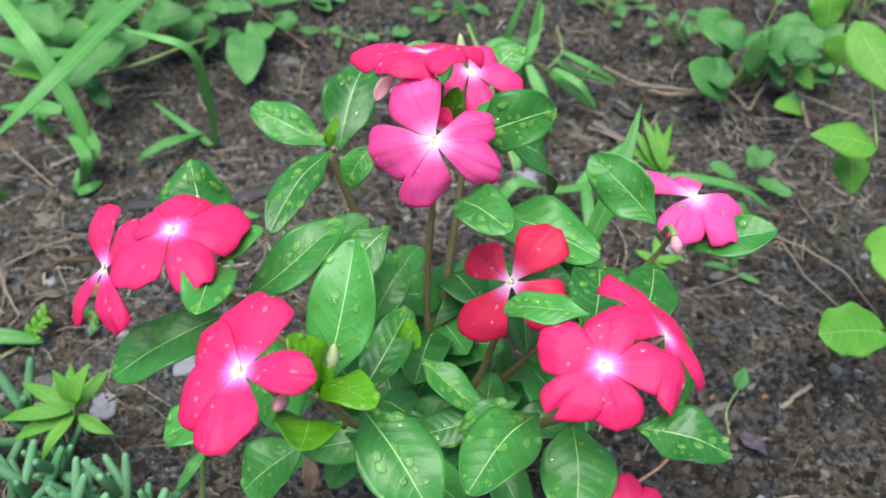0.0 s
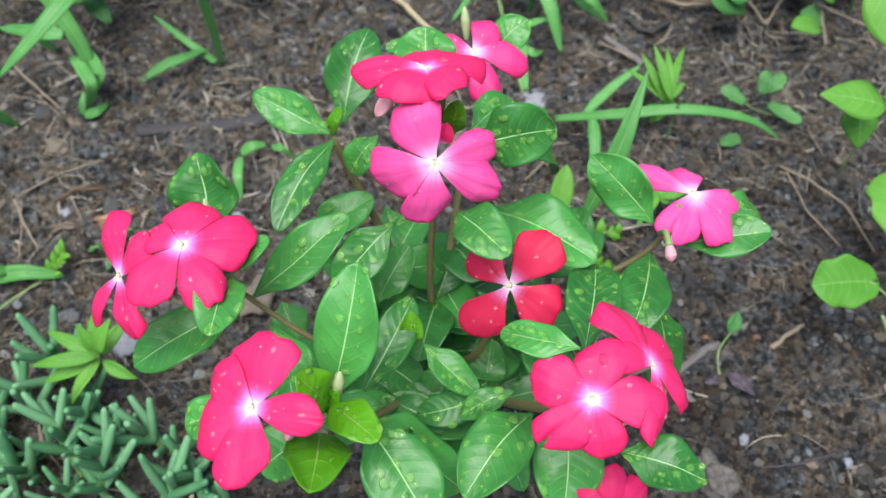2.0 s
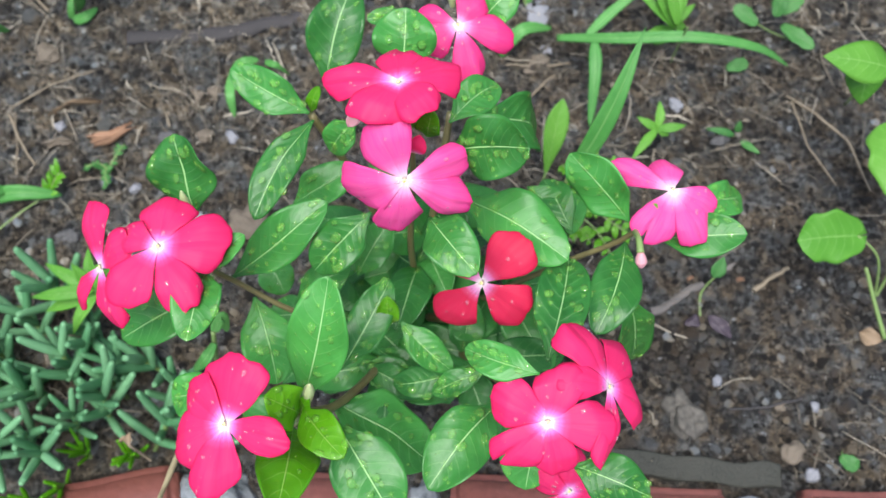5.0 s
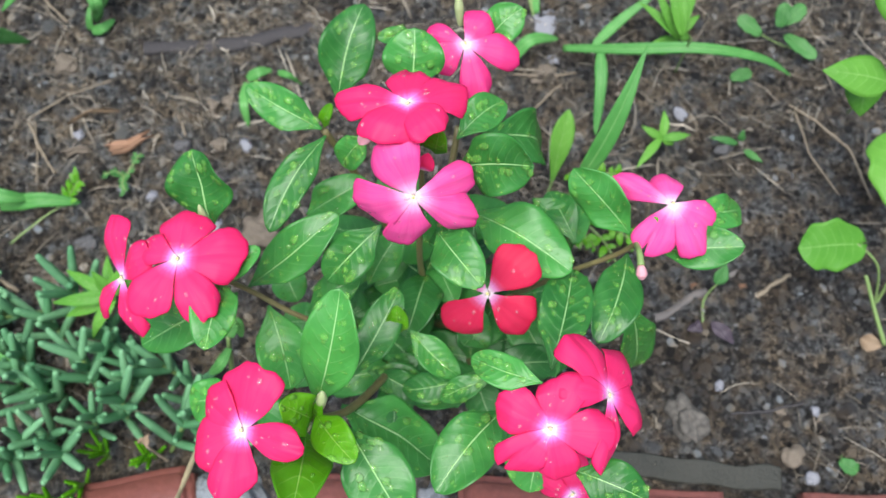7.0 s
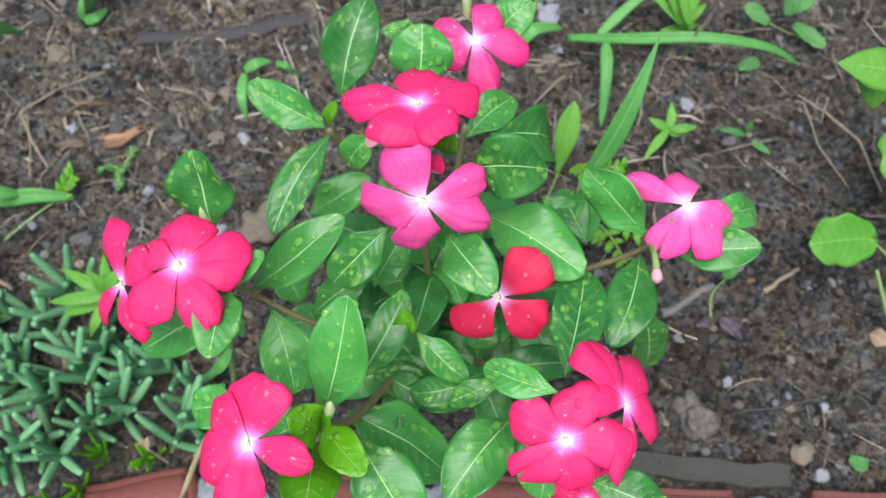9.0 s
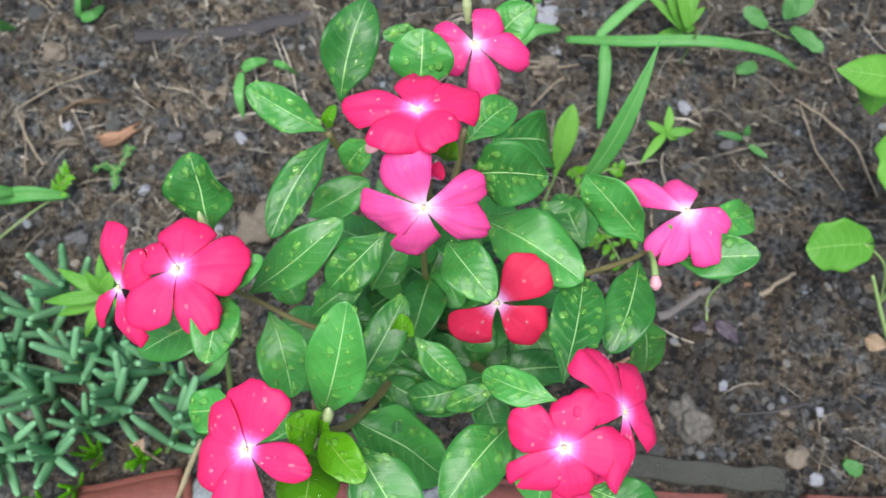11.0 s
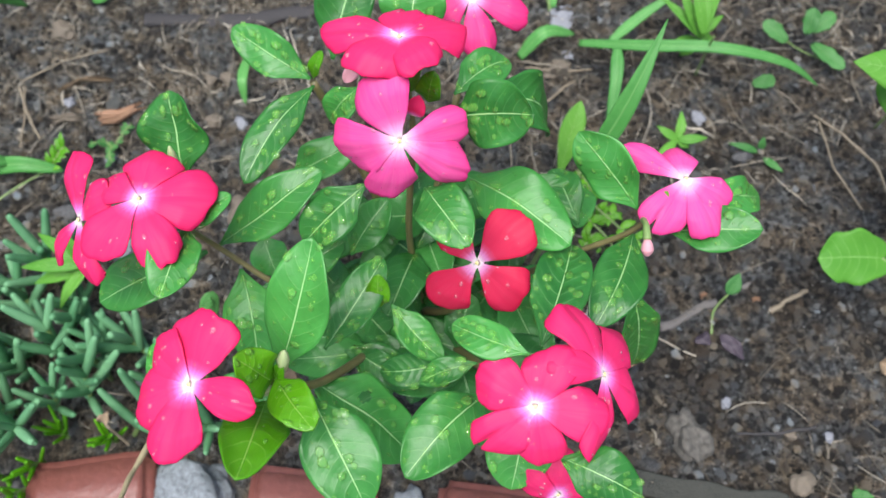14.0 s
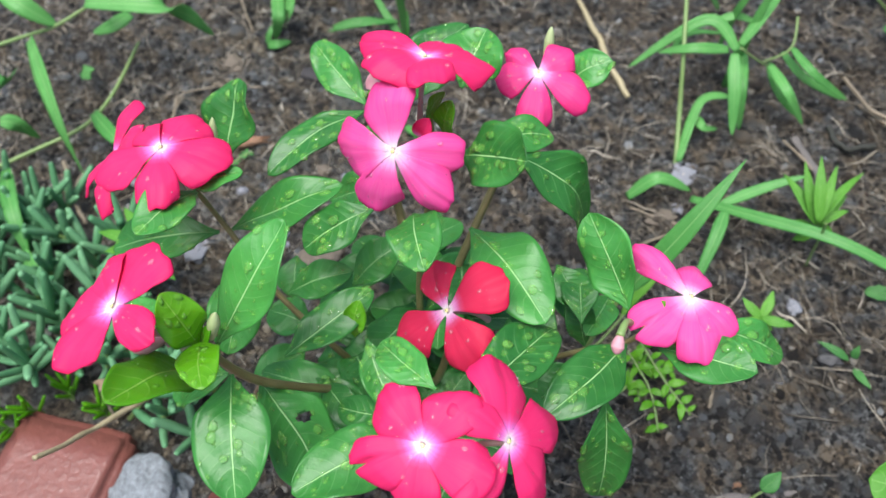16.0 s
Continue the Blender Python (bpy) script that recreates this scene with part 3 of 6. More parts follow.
def bloom(centre, normal, tone, petals, root=None, tube=True, notched=-1, full=1.0):
    """A flower: petals by angle in degrees, length, lift and width in millimetres, twist in degrees, slant of the end."""
    c, n = Vector(centre), Vector(normal).normalized()
    ref = Vector((0, 1, 0)) if abs(n.y) < 0.9 else Vector((0, 0, 1))
    u = ref.cross(n).normalized()
    w = n.cross(u)
    mat = petal_pink if tone > 0.8 else petal_rose if tone > 0.5 else petal_deep if tone < -0.1 else petal_red
    flower = new("flower")
    flower.empty_display_size = 0.01
    flower.location = c
    own(flower, plant)
    flower["label"] = "pink five-petalled flower with a white eye" if tone > 0.5 else "rose-red flower with a white eye"
    wet_rows = []
    for k, (angle, length, lift, wide, twist, slant) in enumerate(petals):
        an = radians(angle)
        d = u * math.cos(an) + w * math.sin(an)
        ln = length / 1000
        count[0] += 1
        wd = wide / 1000
        rows = petal_rows(c + n * 0.0002 * k, d, n, ln, lift / 1000, wd, twist, slant, count[0], 1 if notched == k else 0, full)
        sheet("petal", rows, 0.0003, mat, flower)
        wet_rows.append(rows)
    drops([r for rows in wet_rows for r in rows], 50, flower, count[0], 0.0008, 20, mat=water_petal)
    ring = bmesh.new()
    bmesh.ops.create_cone(ring, cap_ends=True, segments=16, radius1=0.00062, radius2=0.0005, depth=0.0003)
    eye = own(part("flower_eye", ring, eye_mat, None, "yellow eye"), flower)
    eye.matrix_basis = Matrix.Translation(c + n * 0.0008) @ n.to_track_quat("Z", "Y").to_matrix().to_4x4()
    pore = bmesh.new()
    bmesh.ops.create_uvsphere(pore, u_segments=10, v_segments=6, radius=0.00017)
    own(part("throat", pore, pore_mat), flower).matrix_basis = Matrix.Translation(c + n * 0.0009)
    if tube:
        end = Vector(root) if root else c - n * 0.02 - Vector((0, 0, 0.004))
        mid = c - n * 0.011
        stem("corolla_tube", (c + n * 0.0004, mid, (mid + end) / 2 + n * -0.001, end), (0.0011, 0.0008, 0.0009, 0.0012), tube_mat, flower)
    return flower


bloom((-0.0028, 0.193, 0.1978), (0.051, -0.823, 0.566), 1, [(120, 19, -1.8, 17, 6, -0.09), (21, 18.7, -4.7, 11.9, 14, 0.11), (-22, 21.8, -0.4, 12.6, -2, -0.35), (-95, 20.2, -2.2, 14.5, 0, -0.35), (-158, 18.3, -3, 17.9, -2, -0.19)], full=0.5)
bloom((-0.0053, 0.2172, 0.2107), (-0.063, 0.404, 0.913), 0.15, [(97, 22.2, -1.2, 14.6, 10, 0.35), (29, 19.6, -1.4, 17.5, -5, 0.2), (-53, 15.9, 0.3, 13.4, -13, -0.02), (-116, 15.4, -1.9, 16.5, 11, -0.35), (174, 22.6, -0.2, 12.4, 17, -0.14)], full=1)
bloom((0.0099, 0.2658, 0.1695), (0.04, -0.374, 0.926), 0.7, [(163, 14.6, -1.9, 9, 0, -0.13), (59, 13.3, 0.2, 12.7, -6, -0.01), (-8, 19.9, -1, 12.8, 0, -0.35), (-70, 20.5, -0.4, 12.3, 9, 0.04), (-144, 14.6, -0.3, 13, 0, -0.11)], full=0.4)
bloom((-0.0797, 0.1767, 0.1771), (-0.048, -0.031, 0.998), 0, [(88, 17.4, -1.8, 18.5, 2, 0.03), (9, 21.4, -2.1, 19, 1, 0.22), (-58, 22.4, -1.8, 13.9, 3, -0.02), (-123, 21.5, -1.1, 16.7, -4, -0.2), (161, 15, -2.5, 11.8, 12, 0.17)], full=0.5)
bloom((-0.1023, 0.1738, 0.1639), (-0.558, -0.432, 0.709), 0, [(87, 21.2, 0, 14.6, 2, 0.01), (19, 18.1, 1.1, 12.9, 13, 0.14), (-92, 20.7, -0.6, 11.2, 5, 0.17), (-153, 21.5, 1, 8.5, -6, 0.3)], full=0.6)
bloom((-0.0498, 0.1224, 0.1839), (-0.369, -0.23, 0.9), 0, [(72, 19.8, 2.5, 20.5, -2, -0.07), (-15, 21, 1.2, 10.9, -1, -0.16), (-100, 20.2, 2.8, 16.3, 5, -0.35), (-160, 18.5, 1.2, 16.3, 1, 0.22), (139, 16, 1.4, 16.5, 10, -0.09)], full=1)
bloom((0.0214, 0.1765, 0.1543), (-0.382, -0.602, 0.702), -0.2, [(33, 21.3, -1.1, 17.3, 2, -0.12), (-52, 18.1, -1.9, 17.3, 3, -0.11), (-147, 23.4, -1.4, 16.5, 1, -0.28), (125, 17.3, -1.8, 14.3, -4, 0.24)], full=0)
bloom((0.041, 0.1277, 0.1782), (-0.016, -0.39, 0.921), 0, [(154, 17.6, 0, 14.8, 3, -0.08), (74, 16.6, -0.3, 14.7, 0, -0.35), (-3, 19.3, 1, 14.5, 8, -0.1), (-76, 15.9, -0.8, 13.8, 6, 0.15), (-135, 18.1, 0.4, 14.4, 1, -0.35)], notched=4, full=1)
bloom((0.0585, 0.1389, 0.1761), (0.679, 0.09, 0.728), 0, [(121, 21, -2.8, 16.6, 5, 0.13), (51, 21.7, -2.5, 14.7, 3, -0.18), (-11, 18.7, -0.4, 14.9, -3, -0.18), (-90, 22.2, -3.3, 9.8, -3, -0.35), (178, 16, -4.5, 11, 5, 0)], full=0.6)
bloom((0.0846, 0.2102, 0.1588), (0.118, -0.119, 0.986), 1, [(160, 22.5, 0.8, 9.1, 6, -0.1), (99, 11.8, -2.8, 11.2, 3, 0.22), (-20, 16, 0.3, 12.5, 6, 0.1), (-57, 20, -0.2, 14, 6, -0.1), (-116, 20.6, -0.9, 15.3, 3, -0.17)], notched=4, full=0.5)
leaf((-0.0339, 0.1352, 0.1551), (-0.0248, 0.167, 0.1842), 0.0193, (-0.13, -0.65, 0.75), 0.05, large=((0.3, 0.8, 0.0013), (0.65, 0.6, 0.0011), (0.6, 0.8, 0.001)))  # L1
leaf((-0.0326, 0.1292, 0.1658), (-0.0388, 0.1299, 0.1874), 0.0129, (0.93, -0.24, 0.28), young=True)  # bA
leaf((-0.0314, 0.1306, 0.1668), (-0.0165, 0.1151, 0.1788), 0.0121, (-0.32, 0.37, 0.87), young=True)  # bB
leaf((-0.0366, 0.1263, 0.1536), (-0.0324, 0.0996, 0.1854), 0.0185, (0.13, 0.77, 0.63), 0.07, young=True)  # bC
leaf((-0.0301, 0.1406, 0.1243), (0.0065, 0.1214, 0.1141), 0.0277, (0.41, 0.33, 0.85), 0.06, hole=(0.68, 0.42, 0.1, 0.045), large=((0.75, 0.55, 0.0022), (0.7, 0.75, 0.0012)))  # L3
leaf((-0.0223, 0.1279, 0.1593), (-0.0027, 0.0997, 0.1511), 0.0217, (0.15, -0.18, 0.97), large=((0.35, 0.45, 0.002), (0.6, 0.6, 0.0015), (0.4, 0.7, 0.0016), (0.65, 0.8, 0.0013)))  # L4
leaf((-0.0664, 0.1804, 0.1373), (-0.0325, 0.2035, 0.1548), 0.0168, (-0.22, -0.36, 0.91), 0.07)  # L6
leaf((-0.017, 0.1993, 0.1563), (-0.037, 0.1826, 0.1415), 0.0166, (-0.20, -0.51, 0.84), 0.10, large=((0.4, 0.5, 0.0022), (0.6, 0.62, 0.0018), (0.5, 0.8, 0.0018)))  # L7
leaf((-0.0389, 0.2309, 0.1617), (-0.0566, 0.1951, 0.1563), 0.0137, (0.05, -0.17, 0.98), 0.07, large=((0.3, 0.4, 0.0016), (0.35, 0.7, 0.0018)))  # L8
leaf((-0.0408, 0.2341, 0.1606), (-0.0683, 0.2461, 0.1687), 0.0142, (0.04, -0.49, 0.87), 0.07, large=((0.3, 0.5, 0.0012),))  # L9
leaf((-0.0406, 0.2585, 0.1369), (-0.0309, 0.2924, 0.1548), 0.0211, (0.04, -0.47, 0.88), large=((0.7, 0.75, 0.0016), (0.3, 0.4, 0.0014)))  # L10
leaf((-0.0079, 0.243, 0.175), (-0.0071, 0.2603, 0.1868), 0.0213, (0.03, -0.56, 0.83), large=((0.3, 0.75, 0.002), (0.55, 0.7, 0.0018), (0.75, 0.5, 0.0018), (0.25, 0.45, 0.0018)))  # L11
leaf((0.0095, 0.2093, 0.1851), (0.0333, 0.2024, 0.2018), 0.0197, (-0.60, -0.44, 0.67), -0.01, large=((0.45, 0.3, 0.0018), (0.4, 0.62, 0.0016), (0.85, 0.4, 0.0016)))  # L12
leaf((0.0086, 0.2272, 0.17), (0.0247, 0.2454, 0.165), 0.0137, (0.27, 0.02, 0.96))  # L12b
leaf((0.0175, 0.2285, 0.1705), (0.0405, 0.2433, 0.129), 0.0205, (0.8, -0.08, 0.6), 0.14)  # L12c
leaf((0.0038, 0.1901, 0.1764), (0.0192, 0.1693, 0.1841), 0.0155, (-0.33, 0.11, 0.94), 0.13, large=((0.5, 0.75, 0.0018), (0.3, 0.7, 0.0014)))  # L13
leaf((0.0137, 0.2065, 0.155), (0.0498, 0.1848, 0.156), 0.022, (-0.10, -0.07, 0.99), 0.05, large=((0.6, 0.3, 0.002), (0.5, 0.5, 0.002), (0.35, 0.6, 0.0018), (0.6, 0.75, 0.0016)))  # L14
leaf((0.0425, 0.1492, 0.1612), (0.051, 0.1886, 0.1478), 0.0178, (-0.01, 0.32, 0.95), 0.09, hole=(0.16, 0.28, 0.06, 0.025), large=((0.45, 0.86, 0.0024), (0.42, 0.62, 0.0025), (0.7, 0.72, 0.0018)))  # L15
leaf((0.0719, 0.1983, 0.1396), (0.0603, 0.163, 0.1438), 0.0176, (0.08, 0.09, 0.99), 0.08, large=((0.4, 0.4, 0.0016), (0.6, 0.7, 0.0018)))  # L16
leaf((0.073, 0.1795, 0.1367), (0.0808, 0.166, 0.0948), 0.0168, (0.45, -0.82, 0.35), 0.06)  # L17
leaf((0.07, 0.199, 0.1569), (0.0486, 0.2165, 0.1715), 0.0177, (-0.24, -0.78, 0.58), 0.02)  # L18
leaf((0.0814, 0.1969, 0.1473), (0.109, 0.196, 0.1575), 0.0156, (-0.35, -0.15, 0.93), 0.03, large=((0.5, 0.85, 0.0018),))  # L19
leaf((0.0917, 0.2099, 0.15), (0.1167, 0.221, 0.1314), 0.0129, (0.58, 0.05, 0.81))  # L19b
leaf((0.0381, 0.1404, 0.1833), (0.0165, 0.1487, 0.1761), 0.0108, (-0.29, 0.08, 0.95), 0.09, large=((0.5, 0.4, 0.0016),))  # L20
leaf((0.0494, 0.1175, 0.1657), (0.0719, 0.1093, 0.1663), 0.0152, (-0.05, -0.05, 1))  # L21
leaf((0.0286, 0.1398, 0.1367), (0.0064, 0.1103, 0.143), 0.0203, (0.11, 0.12, 0.99), large=((0.4, 0.3, 0.0014), (0.6, 0.6, 0.0018)))  # L22
leaf((-0.0076, 0.1708, 0.1224), (0.0121, 0.1547, 0.1153), 0.0120, (0.19, -0.19, 0.96), 0.04, large=((0.5, 0.75, 0.002), (0.5, 0.5, 0.0012)))  # L24
leaf((0.0242, 0.1532, 0.122), (0.0052, 0.1461, 0.1155), 0.0094, (-0.25, -0.18, 0.95))  # L26
leaf((-0.0271, 0.1511, 0.1261), (-0.0112, 0.1832, 0.1328), 0.0148, (0.03, -0.22, 0.97), 0.07)  # L27
leaf((-0.0106, 0.1685, 0.1246), (-0.0114, 0.1754, 0.1376), 0.0082, (0.14, -0.87, 0.47), young=True)  # L28
leaf((-0.0804, 0.2008, 0.1448), (-0.0855, 0.2222, 0.1647), 0.0253, (-0.29, -0.69, 0.67), 0.08, large=((0.3, 0.35, 0.0016), (0.35, 0.8, 0.0014), (0.68, 0.8, 0.002), (0.2, 0.62, 0.0017)))  # L29
leaf((-0.0674, 0.1728, 0.1677), (-0.0551, 0.1841, 0.171), 0.0084, (0.01, -0.29, 0.96))  # L30
leaf((-0.0675, 0.1742, 0.1651), (-0.0677, 0.148, 0.1738), 0.0148, (0.19, 0.31, 0.93))  # L31
leaf((-0.0704, 0.1779, 0.1364), (-0.1065, 0.1589, 0.1269), 0.0192, (-0.1, -0.29, 0.95))  # L32
leaf((-0.0087, 0.2221, 0.082), (0.0107, 0.2192, 0.0762), 0.0126, (0.25, -0.21, 0.94))  # L50
leaf((0.0289, 0.219, 0.0646), (0.0143, 0.1991, 0.053), 0.0188, (-0.19, -0.38, 0.9))  # L51
leaf((-0.027, 0.2533, 0.0878), (-0.018, 0.233, 0.0797), 0.0148, (0.11, -0.33, 0.94))  # L52
leaf((-0.0006, 0.2189, 0.0704), (-0.0156, 0.2039, 0.0762), 0.0139, (0.28, 0.09, 0.96))  # L53
leaf((-0.0066, 0.2144, 0.0472), (-0.0176, 0.196, 0.0472), 0.0162, (0.08, -0.05, 1))  # L54
leaf((-0.0613, 0.177, 0.125), (-0.0521, 0.1477, 0.112), 0.0194, (0.2, -0.34, 0.92), large=((0.4, 0.3, 0.0018), (0.6, 0.5, 0.0016), (0.35, 0.6, 0.0014)))  # L5
leaf((0.04, 0.1451, 0.125), (0.0393, 0.1139, 0.115), 0.0228, (-0.06, -0.3, 0.95))  # L23
leaf((-0.0288, 0.1827, 0.0472), (0.004, 0.1726, 0.0449), 0.0161, (0.04, -0.09, 0.99))  # L25
leaf((-0.0646, 0.1407, 0.135), (-0.0861, 0.1391, 0.125), 0.0156, (-0.41, -0.13, 0.9))  # L33
leaf((-0.0431, 0.1394, 0.12), (-0.063, 0.1293, 0.108), 0.0193, (-0.36, -0.32, 0.87))  # L34
leaf((-0.0088, 0.2718, 0.165), (-0.0225, 0.2684, 0.168), 0.0073, (0.27, -0.28, 0.92))  # L11b
leaf((-0.0519, 0.2167, 0.12), (-0.0276, 0.2286, 0.13), 0.0154, (-0.19, -0.37, 0.91))  # L36
leaf((0.017, 0.2719, 0.1602), (0.0304, 0.2819, 0.1697), 0.0147, (-0.23, -0.5, 0.84))  # L38
leaf((0.0548, 0.2071, 0.125), (0.0446, 0.2305, 0.12), 0.0132, (-0.22, 0.11, 0.97))  # L39
leaf((-0.0235, 0.2297, 0.165), (-0.0342, 0.2248, 0.15), 0.0120, (-0.5, -0.65, 0.57))  # L41
leaf((0.0023, 0.2129, 0.1866), (0.0044, 0.2142, 0.2008), 0.0078, (-0.32, -0.94, 0.13), young=True)  # L35
leaf((0.0274, 0.1917, 0.0472), (0.0241, 0.2112, 0.053), 0.0161, (0, -0.29, 0.96))  # L40
leaf((0.0365, 0.1909, 0.0472), (0.0444, 0.2095, 0.0414), 0.0136, (0.11, 0.25, 0.96))  # L42
leaf((0.0024, 0.237, 0.0704), (-0.0111, 0.2276, 0.0646), 0.0144, (-0.18, -0.32, 0.93))  # L43
leaf((-0.0236, 0.216, 0.0356), (-0.027, 0.2376, 0.0472), 0.0167, (0.1, -0.46, 0.88))  # L44

# leaves deeper in the bush
leaf((-0.049, 0.18, 0.108), (-0.028, 0.194, 0.118), 0.0138, (0.10, -0.25, 0.9), wet=24)
leaf((-0.025, 0.189, 0.118), (-0.013, 0.207, 0.13), 0.0143, (0.10, -0.25, 0.9), wet=24)
leaf((-0.025, 0.159, 0.098), (-0.001, 0.154, 0.092), 0.0138, (0.10, -0.25, 0.9), wet=24)
leaf((-0.019, 0.168, 0.09), (0.002, 0.159, 0.088), 0.0121, (0.10, -0.25, 0.9), wet=24)
leaf((0.034, 0.226, 0.115), (0.052, 0.217, 0.108), 0.0121, (0.10, -0.25, 0.9), wet=24)
leaf((0.027, 0.207, 0.12), (0.048, 0.201, 0.122), 0.0132, (0.10, -0.25, 0.9), wet=24)
leaf((0.056, 0.213, 0.1), (0.046, 0.221, 0.12), 0.0110, (0.10, -0.25, 0.9), wet=24)
leaf((0.06, 0.196, 0.118), (0.052, 0.182, 0.112), 0.0143, (0.10, -0.25, 0.9), wet=24)
leaf((0.015, 0.156, 0.11), (-0.01, 0.151, 0.104), 0.0127, (0.10, -0.25, 0.9), wet=24)
leaf((-0.022, 0.159, 0.1), (0.001, 0.148, 0.098), 0.0116, (0.10, -0.25, 0.9), wet=24)
leaf((0.038, 0.225, 0.125), (0.051, 0.215, 0.12), 0.0132, (0.10, -0.25, 0.9), wet=24)
leaf((0.056, 0.237, 0.1), (0.056, 0.212, 0.11), 0.0121, (0.10, -0.25, 0.9), wet=24)
leaf((-0.059, 0.156, 0.07), (-0.045, 0.175, 0.075), 0.0154, (0.10, -0.25, 0.9), wet=24)
leaf((-0.045, 0.188, 0.06), (-0.027, 0.174, 0.06), 0.0143, (0.10, -0.25, 0.9), wet=24)
leaf((-0.068, 0.207, 0.085), (-0.06, 0.192, 0.08), 0.0154, (0.10, -0.25, 0.9), wet=24)
leaf((-0.045, 0.183, 0.08), (-0.066, 0.182, 0.08), 0.0165, (0.10, -0.25, 0.9), wet=24)

# stems and shoots
ROOT = (-0.005, 0.192, -0.004)
stem("stem", (ROOT, (-0.003, 0.196, 0.05), (-0.006, 0.203, 0.11), (-0.003, 0.212, 0.165), (-0.004, 0.216, 0.19)), (0.0024, 0.0018, 0.0013, 0.0011, 0.0009), stem_mat, plant)
stem("branch", ((-0.004, 0.194, 0.03), (-0.02, 0.18, 0.07), (-0.045, 0.174, 0.115), (-0.065, 0.1785, 0.138), (-0.074, 0.178, 0.16)), (0.002, 0.0014, 0.0011, 0.001, 0.0009), stem_mat, plant)
stem("branch", ((-0.003, 0.193, 0.035), (-0.012, 0.172, 0.075), (-0.021, 0.148, 0.115), (-0.027, 0.136, 0.138), (-0.033, 0.13, 0.162)), (0.0022, 0.0017, 0.0015, 0.0015, 0.0012), stem_mat, plant)
stem("branch", ((-0.004, 0.197, 0.045), (-0.018, 0.217, 0.09), (-0.033, 0.232, 0.13), (-0.041, 0.236, 0.156)), (0.0022, 0.0019, 0.0016, 0.0014), stem_mat, plant)
stem("branch", ((-0.003, 0.194, 0.03), (0.025, 0.196, 0.075), (0.052, 0.198, 0.115), (0.07, 0.2, 0.135), (0.078, 0.203, 0.148)), (0.002, 0.0014, 0.0011, 0.001, 0.0009), stem_mat, plant)
stem("branch", ((-0.003, 0.192, 0.03), (0.015, 0.172, 0.07), (0.033, 0.15, 0.115), (0.043, 0.138, 0.145), (0.046, 0.135, 0.16)), (0.0024, 0.002, 0.0018, 0.0016, 0.0013), stem_mat, plant)
stem("branch", ((-0.004, 0.2, 0.07), (0.002, 0.22, 0.11), (0.008, 0.245, 0.145)), (0.0018, 0.0016, 0.0013), stem_mat, plant)
stem("branch", ((0.0, 0.19, 0.06), (0.012, 0.182, 0.09), (0.02, 0.181, 0.13)), (0.0018, 0.0015, 0.0012), stem_mat, plant)

# lower and inner leaves along the branches
BRANCHES = (
    ((-0.004, 0.194, 0.03), (-0.045, 0.174, 0.115)), ((-0.003, 0.193, 0.035), (-0.024, 0.142, 0.125)),
    ((-0.004, 0.197, 0.045), (-0.036, 0.232, 0.135)), ((-0.003, 0.194, 0.03), (0.062, 0.199, 0.125)),
    ((-0.003, 0.192, 0.03), (0.04, 0.142, 0.13)), ((-0.004, 0.196, 0.04), (-0.004, 0.208, 0.14)), ((-0.004, 0.2, 0.07), (0.006, 0.24, 0.135)),
)
rnd6 = random.Random(4)
for k6, (b6, t6) in enumerate(BRANCHES):
    b6, t6 = Vector(b6), Vector(t6)
    d6 = (t6 - b6).normalized()
    x6 = d6.orthogonal().normalized()
    y6 = d6.cross(x6)
    for q6, f6 in enumerate((0.16, 0.3, 0.43, 0.55)):
        for side6 in (0, 1):
            an6 = q6 * math.pi / 2 + side6 * math.pi + rnd6.uniform(-0.4, 0.4) + k6
            out6 = x6 * math.cos(an6) + y6 * math.sin(an6)
            p6 = b6.lerp(t6, f6)
            e6 = p6 + (out6 + d6 * 0.35 + Vector((0, 0, 0.05))).normalized() * rnd6.uniform(0.028, 0.04)
            e6.z = min(max(e6.z, 0.02), p6.z + 0.012)
            if not (-0.07 < e6.x < 0.082 and 0.128 < e6.y < 0.252) or math.hypot(e6.x - 0.005, e6.y - 0.188) > 0.075:
                continue
            leaf(p6, e6, rnd6.uniform(0.014, 0.02), (rnd6.uniform(-0.2, 0.2), -0.2, 0.9), 0.1, 0.15, wet=18, droop=0.08)

# buds, seed pods and the low flower
def bud(base, tip, radius, mat, label):
    b, t = Vector(base), Vector(tip)
    pts = [b.lerp(t, f) for f in (0, 0.3, 0.6, 0.85, 1)]
    own(mesh_part("bud", tube_mesh(pts, [radius * k for k in (0.45, 0.85, 1.0, 0.65, 0.12)], 10), mat, None, label), plant)


bud((0.0715, 0.1845, 0.1665), (0.0723, 0.1805, 0.163), 0.002, bud_pink, "furled pale pink bud")
stem("bud_stalk", ((0.072, 0.196, 0.156), (0.0713, 0.19, 0.165), (0.0715, 0.1845, 0.1665)), (0.0011, 0.001, 0.0013), stem_green, plant)
bud((-0.0765, 0.192, 0.158), (-0.0777, 0.1985, 0.171), 0.0017, bud_mat, "pale green pointed bud")
bud((-0.0305, 0.1325, 0.166), (-0.0285, 0.136, 0.1765), 0.0019, bud_mat, "pale green pointed bud")
bud((-0.035, 0.13, 0.165), (-0.039, 0.131, 0.17), 0.0015, bud_mat, "pale green pointed bud")
bud((-0.0335, 0.1285, 0.163), (-0.034, 0.1245, 0.17), 0.0013, bud_mat, "pale green pointed bud")
bud((-0.041, 0.1255, 0.168), (-0.0415, 0.1165, 0.1755), 0.002, bud_pink, "pale pink furled petal tip")
